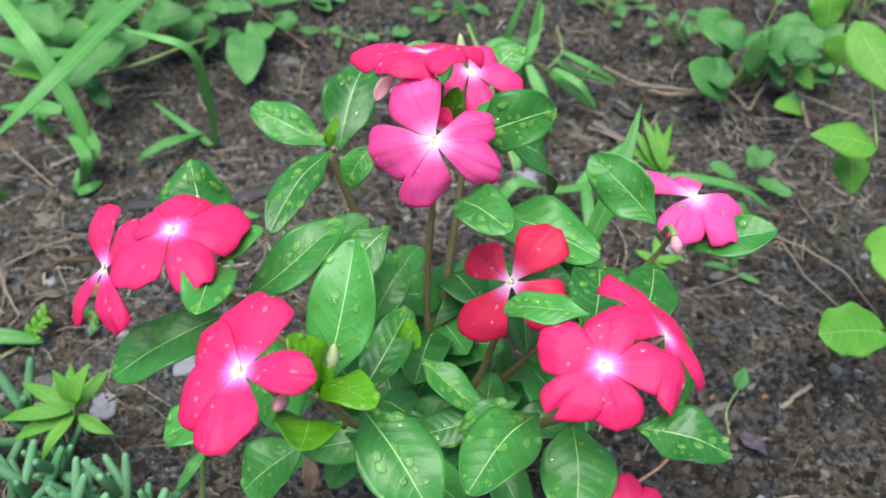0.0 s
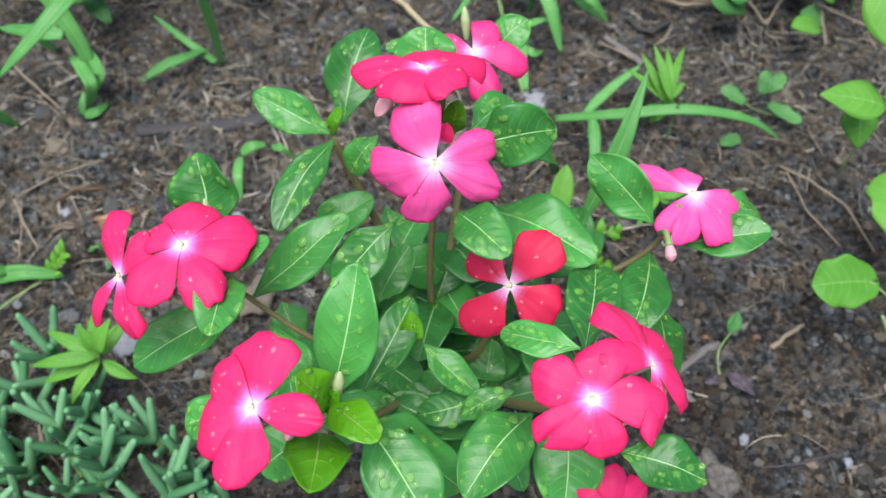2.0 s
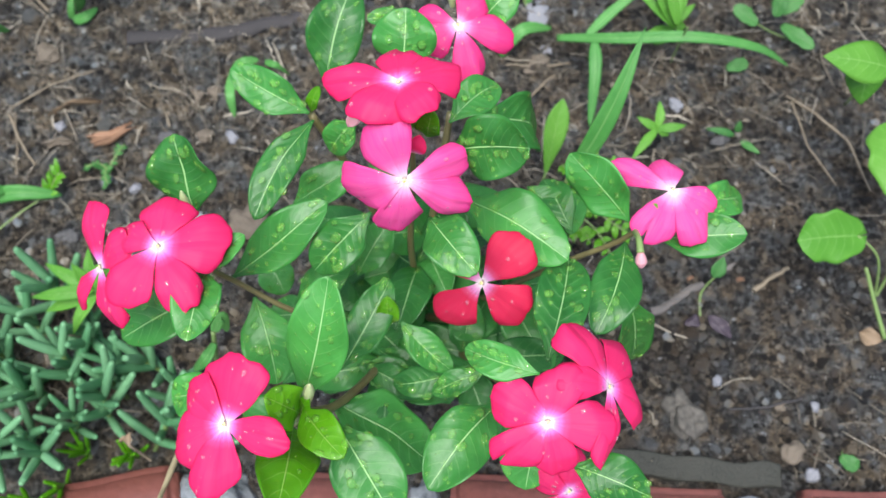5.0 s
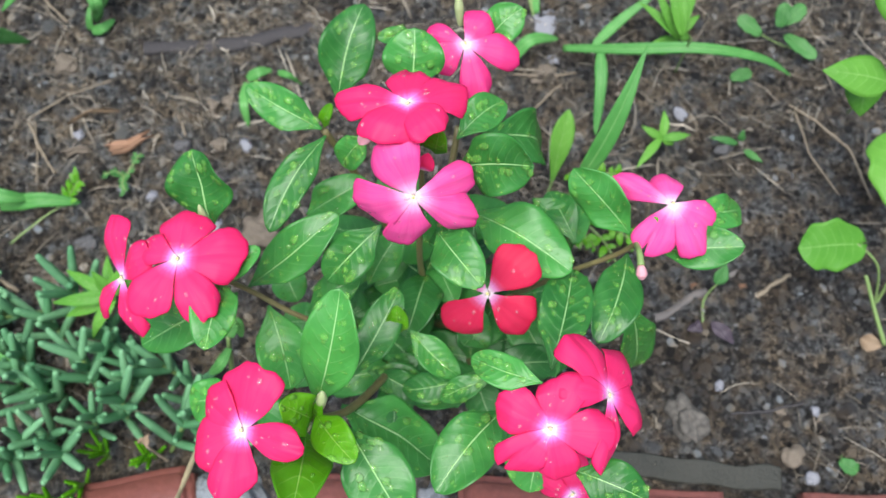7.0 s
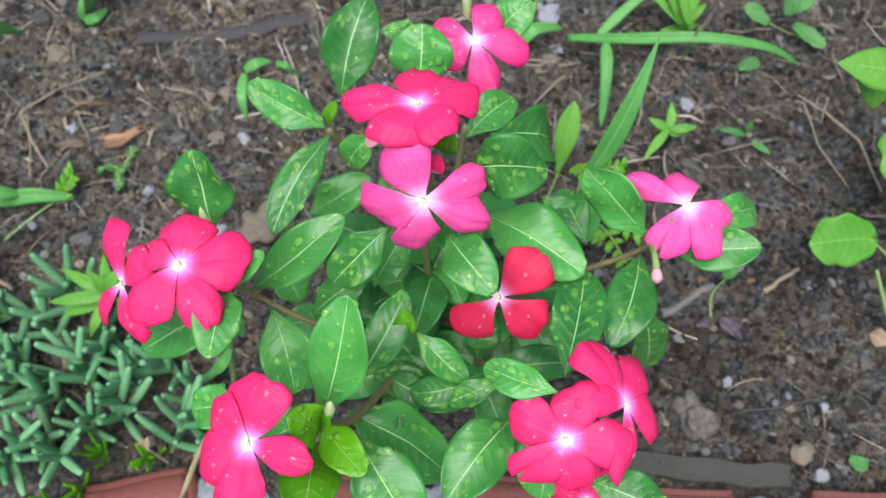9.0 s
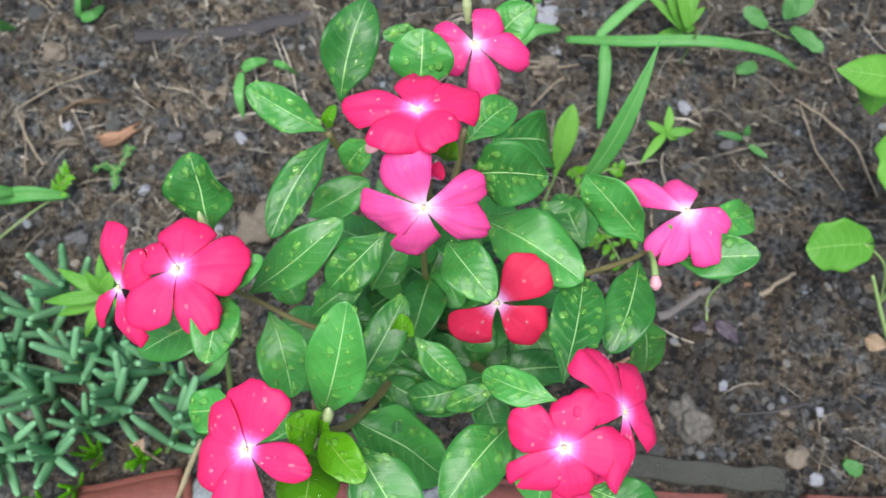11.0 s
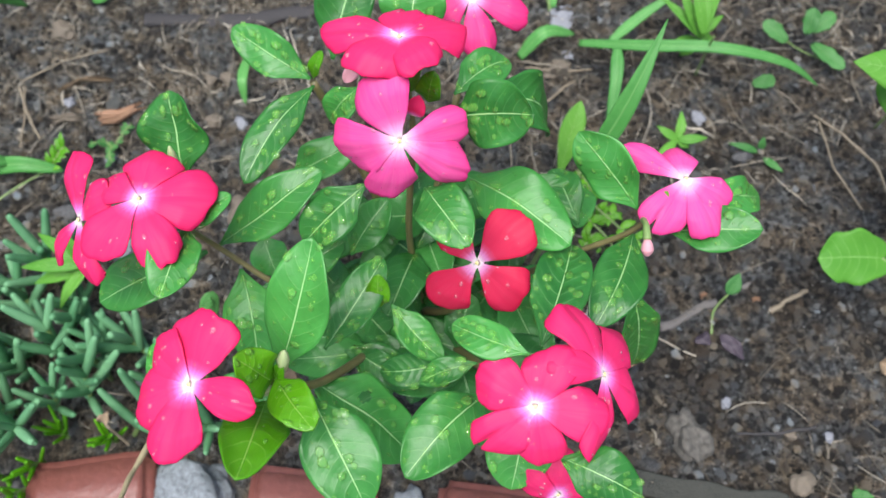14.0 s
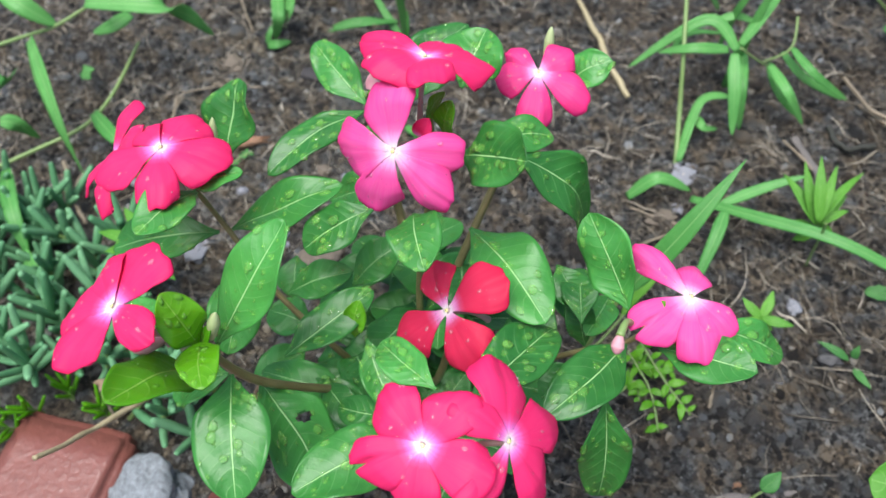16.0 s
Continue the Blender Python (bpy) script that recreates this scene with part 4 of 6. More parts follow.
bud((0.0075, 0.278, 0.163), (0.0065, 0.284, 0.174), 0.0018, bud_mat, "pale green pointed bud")
sheet("folded_petal", leaf_rows((-0.0145, 0.2135, 0.2065), (-0.0205, 0.2085, 0.2), 0.0042, (-0.3, -0.8, 0.3), 0.1, 0.3, 0.03, 0, 10, 7, 0), 0.0003, bud_pink, plant, "pale pink underside of a folded petal")
sheet("folded_petal", leaf_rows((-0.001, 0.204, 0.193), (0.001, 0.207, 0.199), 0.006, (0.1, -0.7, 0.6), 0.1, 0.3, 0.05, 2, 12, 9, 0), 0.0003, petal_red, plant, "folded rose-red petal")
for x6, y6, z6 in ((-0.0335, 0.1295, 0.161), (-0.041, 0.2365, 0.157), (0.0745, 0.2, 0.15), (-0.004, 0.214, 0.188)):
    leaf((x6, y6, z6), (x6 + 0.004, y6 + 0.004, z6 + 0.011), 0.005, (-0.4, -0.6, 0.5), young=True, wet=4)
bloom((0.0545, 0.1145, 0.115), (0.1, -0.75, 0.65), 0, [(100, 14, -3, 12, 5, 0), (35, 14, -3, 12, 5, 0), (-45, 15, -3, 13, 5, 0), (-110, 15, -3, 13, 5, 0), (165, 14, -3, 12, 5, 0)], root=(0.046, 0.136, 0.105))

# ---- weeds and grasses ----
def blade(owner, width, *points):
    """A grass blade: a folded, tapering ribbon along a smooth line."""
    count[0] += 1
    pts = [Vector(p) for p in points]
    fine = []
    for k in range(len(pts) - 1):
        p0, p1, p2, p3 = pts[max(k - 1, 0)], pts[k], pts[k + 1], pts[min(k + 2, len(pts) - 1)]
        for q in range(8):
            t = q / 8
            fine.append(0.5 * ((2 * p1) + (p2 - p0) * t + (2 * p0 - 5 * p1 + 4 * p2 - p3) * t * t + (3 * p1 - p0 - 3 * p2 + p3) * t ** 3))
    fine.append(pts[-1])
    rows, m = [], len(fine)
    rnd = random.Random(count[0])
    lean = rnd.uniform(-0.5, 0.5)
    for i, p in enumerate(fine):
        t = i / (m - 1)
        d = (fine[min(i + 1, m - 1)] - fine[max(i - 1, 0)]).normalized()
        a, n, s = basis(d, Vector((lean, -0.45, 0.8)))
        half = width / 2 * min(1, 0.55 + 1.6 * t) * max(0.03, (1 - t ** 3.2)) ** 0.8
        pts_r, nor = [], []
        for j in range(5):
            u = j / 2 - 1
            pts_r.append(p + s * (u * half) + n * (abs(u) * half * 0.16))
            nor.append((n - s * (0.16 * u)).normalized())
        rows.append((pts_r, nor))
    return sheet("blade", rows, 0.0003, grass_green, owner)


def stalk(owner, radius, *points):
    return stem("stalk", points, [radius * (1 - 0.35 * k / len(points)) * 0.6 for k in range(len(points))], stem_green, owner)


def broad(owner, width, base, tip, mat, outline):
    count[0] += 1
    rnd = random.Random(count[0])
    b, t = Vector(base), Vector(tip)
    normal = Vector((rnd.uniform(-0.3, 0.3), -0.35, 0.85))
    if outline == 3:
        rows = leaf_rows(b, t, width, normal, 0.06, -0.1, 0.05, 1, 16, 9, 0.006, count[0], 0.05)
    elif outline == 4:
        rows = leaf_rows(b, t, width, normal, 0.04, 0.1, 0.07, 4, 20, 13, 0.008, count[0], 0.05)
    elif outline == 5:
        rows = leaf_rows(b, t, width, normal, 0.06, 0.15, 0.04, 5, 20, 9, 0.006, count[0], 0.05)
    elif outline == 2:
        rows = leaf_rows(b, t, width, normal, 0.08, 0.12, 0.12, 2, 18, 11, 0.01, count[0], 0.05)
    else:
        rows = leaf_rows(b, t, width, normal, 0.08, 0.18, 0.03, outline, 14, 7, 0.004, count[0], 0.05)
    return sheet("leaf", rows, 0.0003, mat, owner)


def frond(owner, size, *points):
    """A feathery sprig: a thin stalk with small leaflets in pairs."""
    pts = [Vector(p) for p in points]
    stem("sprig", points, [0.0005] * len(points), stem_green, owner)
    for k in range(7):
        t = (k + 0.5) / 7 * (len(pts) - 1)
        i = min(int(t), len(pts) - 2)
        p = pts[i].lerp(pts[i + 1], t - i)
        d = (pts[i + 1] - pts[i]).normalized()
        s = Vector((-d.y, d.x, 0.2))
        for side in (1, -1):
            count[0] += 1
            rnd = random.Random(count[0])
            if rnd.random() < 0.15:
                continue
            z = size * rnd.uniform(0.6, 1.25)
            rows = leaf_rows(p, p + d * z * rnd.uniform(0.2, 1.0) + s * side * z + Vector((0, 0, z * rnd.uniform(-0.1, 0.6))), z * 0.55, (rnd.uniform(-0.5, 0.5), -0.3, 1), 0.1, 0.2, 0.08, 1, 8, 5, 0.0, count[0])
            sheet("leaflet", rows, 0.0002, weed_green if size < 0.0035 else leaf_young, owner)


def clump(owner, at, amount, spread, height, size, mat, seed, outline=2):
    """A crowd of stalked leaves around a root."""
    rnd = random.Random(seed)
    for k in range(amount):
        an, q = rnd.uniform(0, 6.283), rnd.random() ** 0.6
        root = Vector((at[0] + rnd.uniform(-0.3, 0.3) * spread[0], at[1] + rnd.uniform(-0.3, 0.3) * spread[1], 0))
        top = Vector((at[0] + math.cos(an) * q * spread[0], at[1] + math.sin(an) * q * spread[1], height * rnd.uniform(0.25, 1.0)))
        ln = size * rnd.uniform(0.6, 1.2)
        out = Vector((math.cos(an) + rnd.uniform(-0.5, 0.5), math.sin(an) * 0.6 - 0.25 + rnd.uniform(-0.4, 0.4), rnd.uniform(-0.3, 0.5))).normalized()
        stalk(owner, 0.001, root, root.lerp(top, 0.5) + Vector((0, 0, height * 0.12)), top)
        broad(owner, ln * rnd.uniform(0.45, 0.75), top, top + out * ln, mat, outline if rnd.random() < 0.7 else 1)



tuft = thing("grass_tuft", (0.0459, 0.3938, 0), "pale green grass weed with a tall stem by a white stone", "grass")
stalk(tuft, 0.0024, (0.0459, 0.3938, 0), (0.0354, 0.4205, 0.02), (0.0271, 0.4369, 0.045), (0.0152, 0.4685, 0.06))
blade(tuft, 0.006, (0.0459, 0.3959, 0.005), (0.0445, 0.4297, 0.02), (0.0611, 0.4307, 0.03))
blade(tuft, 0.0075, (0.0296, 0.3607, 0.004), (0.042, 0.3685, 0.018), (0.059, 0.3778, 0.006))
blade(tuft, 0.0062, (0.0611, 0.3678, 0.012), (0.0946, 0.3593, 0.026), (0.1318, 0.3559, 0.034), (0.1669, 0.3558, 0.026), (0.1898, 0.3563, 0.008))
blade(tuft, 0.007, (0.0803, 0.3576, 0.024), (0.081, 0.3407, 0.02), (0.0799, 0.3167, 0.004))
blade(tuft, 0.006, (0.0773, 0.3649, 0.02), (0.0924, 0.3798, 0.024), (0.1102, 0.3926, 0.03))
blade(tuft, 0.007, (0.0533, 0.4495, 0.045), (0.0319, 0.4544, 0.055), (0.0003, 0.4269, 0.03))
blade(tuft, 0.0075, (0.0526, 0.4467, 0.045), (0.06, 0.4304, 0.035), (0.0673, 0.4174, 0.015))
blade(tuft, 0.007, (0.0533, 0.4545, 0.045), (0.0588, 0.4697, 0.055), (0.0638, 0.4914, 0.06))
blade(tuft, 0.006, (0.0489, 0.4484, 0.045), (0.0328, 0.436, 0.05), (0.0138, 0.4356, 0.04))
blade(tuft, 0.005, (0.0441, 0.4259, 0.012), (0.0511, 0.4197, 0.012), (0.0579, 0.4297, 0.004))
stalk(tuft, 0.0012, (0.054, 0.4523, 0.045), (0.0657, 0.4634, 0.03), (0.07, 0.4747, 0.02))
blade(tuft, 0.006, (0.0712, 0.4635, 0.03), (0.0864, 0.4462, 0.03), (0.1, 0.449, 0.008))
blade(tuft, 0.0055, (0.0788, 0.4825, 0.03), (0.0948, 0.4673, 0.03), (0.118, 0.4793, 0.008))
stalk(tuft, 0.0012, (0.0751, 0.4971, 0.04), (0.0782, 0.4822, 0.03), (0.067, 0.4664, 0.028))

strap = thing("strap_leaf_weed", (0.0577, 0.2844, 0), "upright dark green strap-leaved weed among the periwinkle stems", "weed")
broad(strap, 0.0085, (0.058, 0.247, 0.085), (0.0825, 0.2875, 0.1385), grass_green, 1)
stalk(strap, 0.0022, (0.04, 0.225, 0), (0.05, 0.236, 0.05), (0.059, 0.249, 0.088))

paddle = thing("paddle_weed", (0.048, 0.272, 0), "small weed with a paddle-shaped pale green leaf", "weed")
broad(paddle, 0.0115, (0.055, 0.283, 0.012), (0.0615, 0.311, 0.042), weed_light, 5)
stalk(paddle, 0.0012, (0.048, 0.268, 0), (0.052, 0.276, 0.006), (0.056, 0.285, 0.014))

star = thing("star_seedling", (0.118, 0.318, 0), "small star-shaped green seedling on bare soil", "seedling")
stalk(star, 0.001, (0.118, 0.318, 0), (0.118, 0.318, 0.014))
broad(star, 0.005, (0.1145, 0.3116, 0.014), (0.1152, 0.3253, 0.02), weed_light, 1)
broad(star, 0.005, (0.1145, 0.3116, 0.014), (0.1296, 0.3131, 0.016), weed_light, 1)
broad(star, 0.005, (0.1145, 0.3116, 0.014), (0.1008, 0.2937, 0.012), weed_light, 1)
broad(star, 0.0045, (0.1145, 0.3116, 0.014), (0.1033, 0.3161, 0.018), weed_light, 1)
broad(star, 0.004, (0.1145, 0.3116, 0.014), (0.1219, 0.3099, 0.01), weed_light, 1)

spiky = thing("spiky_weed", (0.127, 0.362, 0), "bright green weed seedling with narrow pointed leaves", "weed")
stalk(spiky, 0.0012, (0.127, 0.362, 0), (0.126, 0.358, 0.03), (0.125, 0.354, 0.045))
broad(spiky, 0.0055, (0.1228, 0.3635, 0.03), (0.0994, 0.3807, 0.04), weed_light, 1)
broad(spiky, 0.0055, (0.1228, 0.3635, 0.03), (0.1061, 0.3827, 0.05), weed_light, 1)
broad(spiky, 0.0055, (0.1226, 0.3612, 0.035), (0.1122, 0.3848, 0.055), weed_light, 1)
broad(spiky, 0.005, (0.1226, 0.3612, 0.035), (0.1206, 0.3878, 0.05), weed_light, 1)
broad(spiky, 0.005, (0.1231, 0.3655, 0.03), (0.1342, 0.399, 0.04), weed_light, 1)
broad(spiky, 0.005, (0.1236, 0.3699, 0.025), (0.1344, 0.38, 0.03), weed_light, 1)
broad(spiky, 0.006, (0.1242, 0.3704, 0.02), (0.1061, 0.3634, 0.02), weed_light, 1)
broad(spiky, 0.006, (0.1242, 0.3704, 0.02), (0.1155, 0.3662, 0.01), weed_light, 1)
broad(spiky, 0.005, (0.1245, 0.3725, 0.02), (0.1316, 0.3894, 0.03), weed_light, 1)
broad(spiky, 0.006, (0.125, 0.3768, 0.015), (0.1335, 0.3775, 0.012), weed_light, 1)

pair = thing("seedling_pair", (0.1808, 0.3865, 0), "creeping seedlings with small round green leaves", "seedling")
broad(pair, 0.0085, (0.1718, 0.3817, 0.012), (0.1602, 0.3897, 0.016), weed_green, 4)
broad(pair, 0.009, (0.1869, 0.3876, 0.015), (0.1968, 0.3956, 0.02), weed_green, 4)
broad(pair, 0.0085, (0.1904, 0.3814, 0.008), (0.2041, 0.3675, 0.01), weed_green, 4)
broad(pair, 0.0085, (0.1816, 0.382, 0.02), (0.1827, 0.391, 0.028), weed_green, 4)
broad(pair, 0.0075, (0.1583, 0.3569, 0.004), (0.1692, 0.3596, 0.005), weed_green, 4)
stalk(pair, 0.0008, (0.1725, 0.3831, 0.01), (0.1862, 0.3815, 0.002), (0.2049, 0.3689, 0.008))

feather = thing("feather_weed", (0.1599, 0.3166, 0), "tiny faded feathery weed flat on the soil", "weed")
broad(feather, 0.004, (0.1589, 0.3149, 0.003), (0.1429, 0.3169, 0.006), weed_green, 1)
broad(feather, 0.004, (0.1605, 0.3167, 0.003), (0.1602, 0.3199, 0.01), weed_green, 1)
broad(feather, 0.004, (0.1617, 0.3116, 0.003), (0.1707, 0.303, 0.006), weed_green, 1)

roundw = thing("round_leaf_weed", (0.224, 0.225, 0), "weed with round lobed light green leaves on long stalks", "weed")
broad(roundw, 0.0245, (0.2, 0.243, 0.042), (0.17, 0.237, 0.048), weed_light, 4)
broad(roundw, 0.03, (0.222, 0.262, 0.05), (0.216, 0.298, 0.056), weed_light, 4)
stalk(roundw, 0.0012, (0.224, 0.225, 0), (0.214, 0.236, 0.03), (0.2, 0.243, 0.042))
stalk(roundw, 0.0014, (0.224, 0.225, 0), (0.226, 0.245, 0.035), (0.222, 0.263, 0.05))
stalk(roundw, 0.002, (0.2248, 0.2036, 0.004), (0.2164, 0.2173, 0.016), (0.2076, 0.2312, 0.03))

heart = thing("heart_leaf_weed", (0.222, 0.338, 0), "climbing weed with pale yellow-green heart-shaped leaves", "weed")
broad(heart, 0.0175, (0.19, 0.29, 0.112), (0.1594, 0.2904, 0.12), weed_light, 3)
broad(heart, 0.016, (0.1866, 0.3029, 0.1), (0.1879, 0.2876, 0.086), weed_light, 3)
broad(heart, 0.02, (0.1755, 0.3223, 0.155), (0.1903, 0.2883, 0.14), weed_light, 3)
broad(heart, 0.026, (0.2115, 0.4252, 0.11), (0.2118, 0.4149, 0.09), weed_light, 3)
broad(heart, 0.024, (0.2317, 0.4274, 0.08), (0.2305, 0.4227, 0.06), weed_light, 3)
stalk(heart, 0.001, (0.222, 0.338, 0), (0.217, 0.328, 0.05), (0.19, 0.29, 0.112))
stalk(heart, 0.001, (0.19, 0.29, 0.112), (0.1877, 0.3115, 0.13), (0.1755, 0.3223, 0.155))

lobed = thing("lobed_weed", (0.2054, 0.4595, 0), "clump of weeds with scalloped dark green leaves", "weed")
clump(lobed, (0.2044, 0.4875), 16, (.03, .025), .055, .02, weed_green, 31)
clump(lobed, (0.2394, 0.4875), 8, (.02, .015), .05, .022, weed_green, 32)
stalk(lobed, 0.002, (0.258, 0.4656, 0), (0.241, 0.4458, 0.06), (0.2309, 0.4362, 0.1))
broad(lobed, 0.02, (0.182, 0.4469, 0.03), (0.1612, 0.464, 0.035), weed_green, 2)
broad(lobed, 0.022, (0.1901, 0.4692, 0.04), (0.1696, 0.4913, 0.055), weed_green, 2)
broad(lobed, 0.02, (0.2192, 0.4569, 0.04), (0.2332, 0.4669, 0.05), weed_green, 2)
broad(lobed, 0.016, (0.238, 0.4548, 0.006), (0.22, 0.4516, 0.014), weed_green, 2)
broad(lobed, 0.024, (0.184, 0.451, 0.015), (0.154, 0.448, 0.045), weed_green, 5)
broad(lobed, 0.02, (0.203, 0.469, 0.015), (0.198, 0.467, 0.05), weed_green, 5)
broad(lobed, 0.028, (0.191, 0.482, 0.03), (0.163, 0.482, 0.06), weed_green, 2)
broad(lobed, 0.028, (0.211, 0.47, 0.035), (0.239, 0.47, 0.055), weed_green, 2)
broad(lobed, 0.014, (0.203, 0.424, 0.03), (0.231, 0.439, 0.014), weed_light, 1)
broad(lobed, 0.012, (0.226, 0.465, 0.03), (0.239, 0.455, 0.02), weed_light, 1)

sprig = thing("sprig_weed", (0.1684, 0.535, 0), "small green weed sprig behind the bed", "weed")
clump(sprig, (0.169, 0.5385), 14, (.028, .02), .03, .012, weed_green, 33)

backw = thing("back_weed", (0.1261, 0.5721, 0), "low green weeds at the back of the bed", "weed")
clump(backw, (0.1266, 0.576), 12, (.035, .02), .02, .013, weed_green, 34)

edgew = thing("edge_weed", (0.3154, 0.5644, 0), "taller green weeds at the edge of the bed", "weed")
clump(edgew, (0.3051, 0.5721), 12, (.04, .03), .07, .024, weed_green, 35)

creep = thing("creeping_weed", (0.08, 0.252, 0), "low yellow-green creeping weed with tiny leaflets", "weed")
frond(creep, 0.0062, (0.0647, 0.2633, 0.02), (0.0807, 0.2517, 0.015), (0.0912, 0.2374, 0.008))
frond(creep, 0.0062, (0.0672, 0.2713, 0.02), (0.0866, 0.2579, 0.015), (0.1013, 0.2517, 0.008))
frond(creep, 0.0062, (0.0674, 0.2628, 0.012), (0.0789, 0.2665, 0.01), (0.0869, 0.2695, 0.006))
frond(creep, 0.0055, (0.0693, 0.2444, 0.015), (0.0732, 0.2511, 0.018), (0.0784, 0.2458, 0.012))
frond(creep, 0.0055, (0.064, 0.2903, 0.01), (0.0694, 0.2823, 0.014), (0.073, 0.2761, 0.01))
frond(creep, 0.0055, (0.079, 0.2877, 0.01), (0.0865, 0.2913, 0.01), (0.0918, 0.2916, 0.006))

leftgrass = thing("crabgrass", (-0.2599, 0.5072, 0), "broad bright green crabgrass leaning over the bed", "grass")
blade(leftgrass, 0.0125, (-0.168, 0.5213, 0.07), (-0.18, 0.4409, 0.09), (-0.1927, 0.3716, 0.098), (-0.226, 0.3372, 0.078))
blade(leftgrass, 0.0105, (-0.2677, 0.4593, 0.09), (-0.2349, 0.4197, 0.085), (-0.2171, 0.4023, 0.055), (-0.2111, 0.3946, 0.03), (-0.2187, 0.3886, 0.004))
blade(leftgrass, 0.008, (-0.2367, 0.424, 0.03), (-0.251, 0.4256, 0.02), (-0.2484, 0.4285, 0.004))
blade(leftgrass, 0.009, (-0.2183, 0.3957, 0.05), (-0.2354, 0.3983, 0.05), (-0.2631, 0.4112, 0.04))
blade(leftgrass, 0.011, (-0.2858, 0.4669, 0.05), (-0.2484, 0.4443, 0.055), (-0.2289, 0.4546, 0.05))
stalk(leftgrass, 0.0022, (-0.2284, 0.4558, 0.03), (-0.1989, 0.4681, 0.03), (-0.1736, 0.4871, 0.03), (-0.1548, 0.5189, 0.02))
stalk(leftgrass, 0.0018, (-0.2866, 0.4681, 0.03), (-0.2578, 0.4519, 0.035), (-0.2284, 0.4558, 0.03))
broad(leftgrass, 0.012, (-0.2275, 0.4528, 0.03), (-0.21, 0.4369, 0.02), weed_green, 2)
broad(leftgrass, 0.02, (-0.2294, 0.4334, 0.04), (-0.2005, 0.4669, 0.05), weed_green, 2)
broad(leftgrass, 0.02, (-0.2415, 0.4731, 0.05), (-0.2721, 0.4898, 0.06), weed_green, 2)
broad(leftgrass, 0.018, (-0.2251, 0.4767, 0.06), (-0.1945, 0.4671, 0.07), weed_green, 2)

broadweed = thing("broad_weed", (-0.1961, 0.5644, 0), "leafy green weeds crowding the back of the bed", "weed")
clump(broadweed, (-0.2022, 0.5532), 20, (.07, .025), .045, .024, weed_green, 31)
clump(broadweed, (-0.284, 0.5209), 12, (.04, .025), .04, .022, weed_green, 32)
clump(broadweed, (-0.2022, 0.5532), 26, (.08, .045), .045, .026, weed_green, 41)
clump(broadweed, (-0.2763, 0.5495), 16, (.06, .04), .05, .024, weed_green, 42)
broad(broadweed, 0.026, (-0.1332, 0.5113, 0.025), (-0.1286, 0.4635, 0.02), weed_green, 2)
broad(broadweed, 0.024, (-0.1676, 0.5132, 0.01), (-0.1522, 0.5037, 0.03), weed_green, 2)
broad(broadweed, 0.018, (-0.1118, 0.5316, 0.03), (-0.1081, 0.5224, 0.02), weed_green, 2)
broad(broadweed, 0.026, (-0.231, 0.488, 0.02), (-0.196, 0.494, 0.035), weed_green, 2)
broad(broadweed, 0.02, (-0.269, 0.502, 0.025), (-0.232, 0.497, 0.04), weed_green, 2)
broad(broadweed, 0.02, (-0.191, 0.513, 0.015), (-0.165, 0.521, 0.03), weed_green, 2)
broad(broadweed, 0.014, (-0.279, 0.462, 0.03), (-0.241, 0.437, 0.04), weed_light, 1)
broad(broadweed, 0.024, (-0.207, 0.512, 0.03), (-0.168, 0.507, 0.045), weed_green, 2)
broad(broadweed, 0.016, (-0.23, 0.478, 0.05), (-0.208, 0.488, 0.055), weed_light, 1)
broad(broadweed, 0.018, (-0.287, 0.498, 0.03), (-0.252, 0.475, 0.035), weed_light, 2)
broad(broadweed, 0.02, (-0.125, 0.545, 0.012), (-0.134, 0.509, 0.02), weed_green, 2)

loww = thing("low_weed", (-0.1134, 0.5799, 0), "low weeds with small green leaves behind the periwinkle", "weed")
clump(loww, (-0.1148, 0.5918), 12, (.04, .02), .03, .018, weed_green, 43)
clump(loww, (-0.0677, 0.5422), 7, (.04, .015), .012, .014, weed_green, 44)
clump(loww, (0.0026, 0.5721), 5, (.03, .015), .015, .014, weed_green, 45)

backgrass = thing("back_grass", (-0.1433, 0.421, 0), "slender grass weed arching over bare soil", "grass")
blade(backgrass, 0.0055, (-0.1433, 0.421, 0), (-0.1383, 0.4112, 0.04), (-0.1373, 0.4006, 0.085), (-0.1568, 0.4018, 0.095), (-0.1887, 0.4254, 0.085))
blade(backgrass, 0.005, (-0.1465, 0.4209, 0.002), (-0.1617, 0.4271, 0.012), (-0.1857, 0.4452, 0.018))
blade(backgrass, 0.0055, (-0.1517, 0.4264, 0.008), (-0.1649, 0.411, 0.014), (-0.19, 0.403, 0.004))
blade(backgrass, 0.004, (-0.1433, 0.421, 0), (-0.1434, 0.4243, 0.012), (-0.1438, 0.4256, 0.02))

midgrass = thing("center_grass", (0.0461, 0.5072, 0), "thin grass blades growing behind the periwinkle", "grass")
blade(midgrass, 0.006, (0.0374, 0.495, 0.004), (0.0429, 0.4884, 0.04), (0.054, 0.4933, 0.07))
blade(midgrass, 0.006, (0.0511, 0.4635, 0.004), (0.0541, 0.463, 0.04), (0.0608, 0.4763, 0.08))
blade(midgrass, 0.006, (0.0267, 0.529, 0.004), (0.0155, 0.5085, 0.04), (0.0059, 0.5034, 0.06))
blade(midgrass, 0.006, (0.0536, 0.4712, 0.03), (0.0622, 0.4411, 0.03), (0.0689, 0.4316, 0.006))
blade(midgrass, 0.005, (0.032, 0.4839, 0.03), (0.0432, 0.4894, 0.035), (0.055, 0.4937, 0.03))
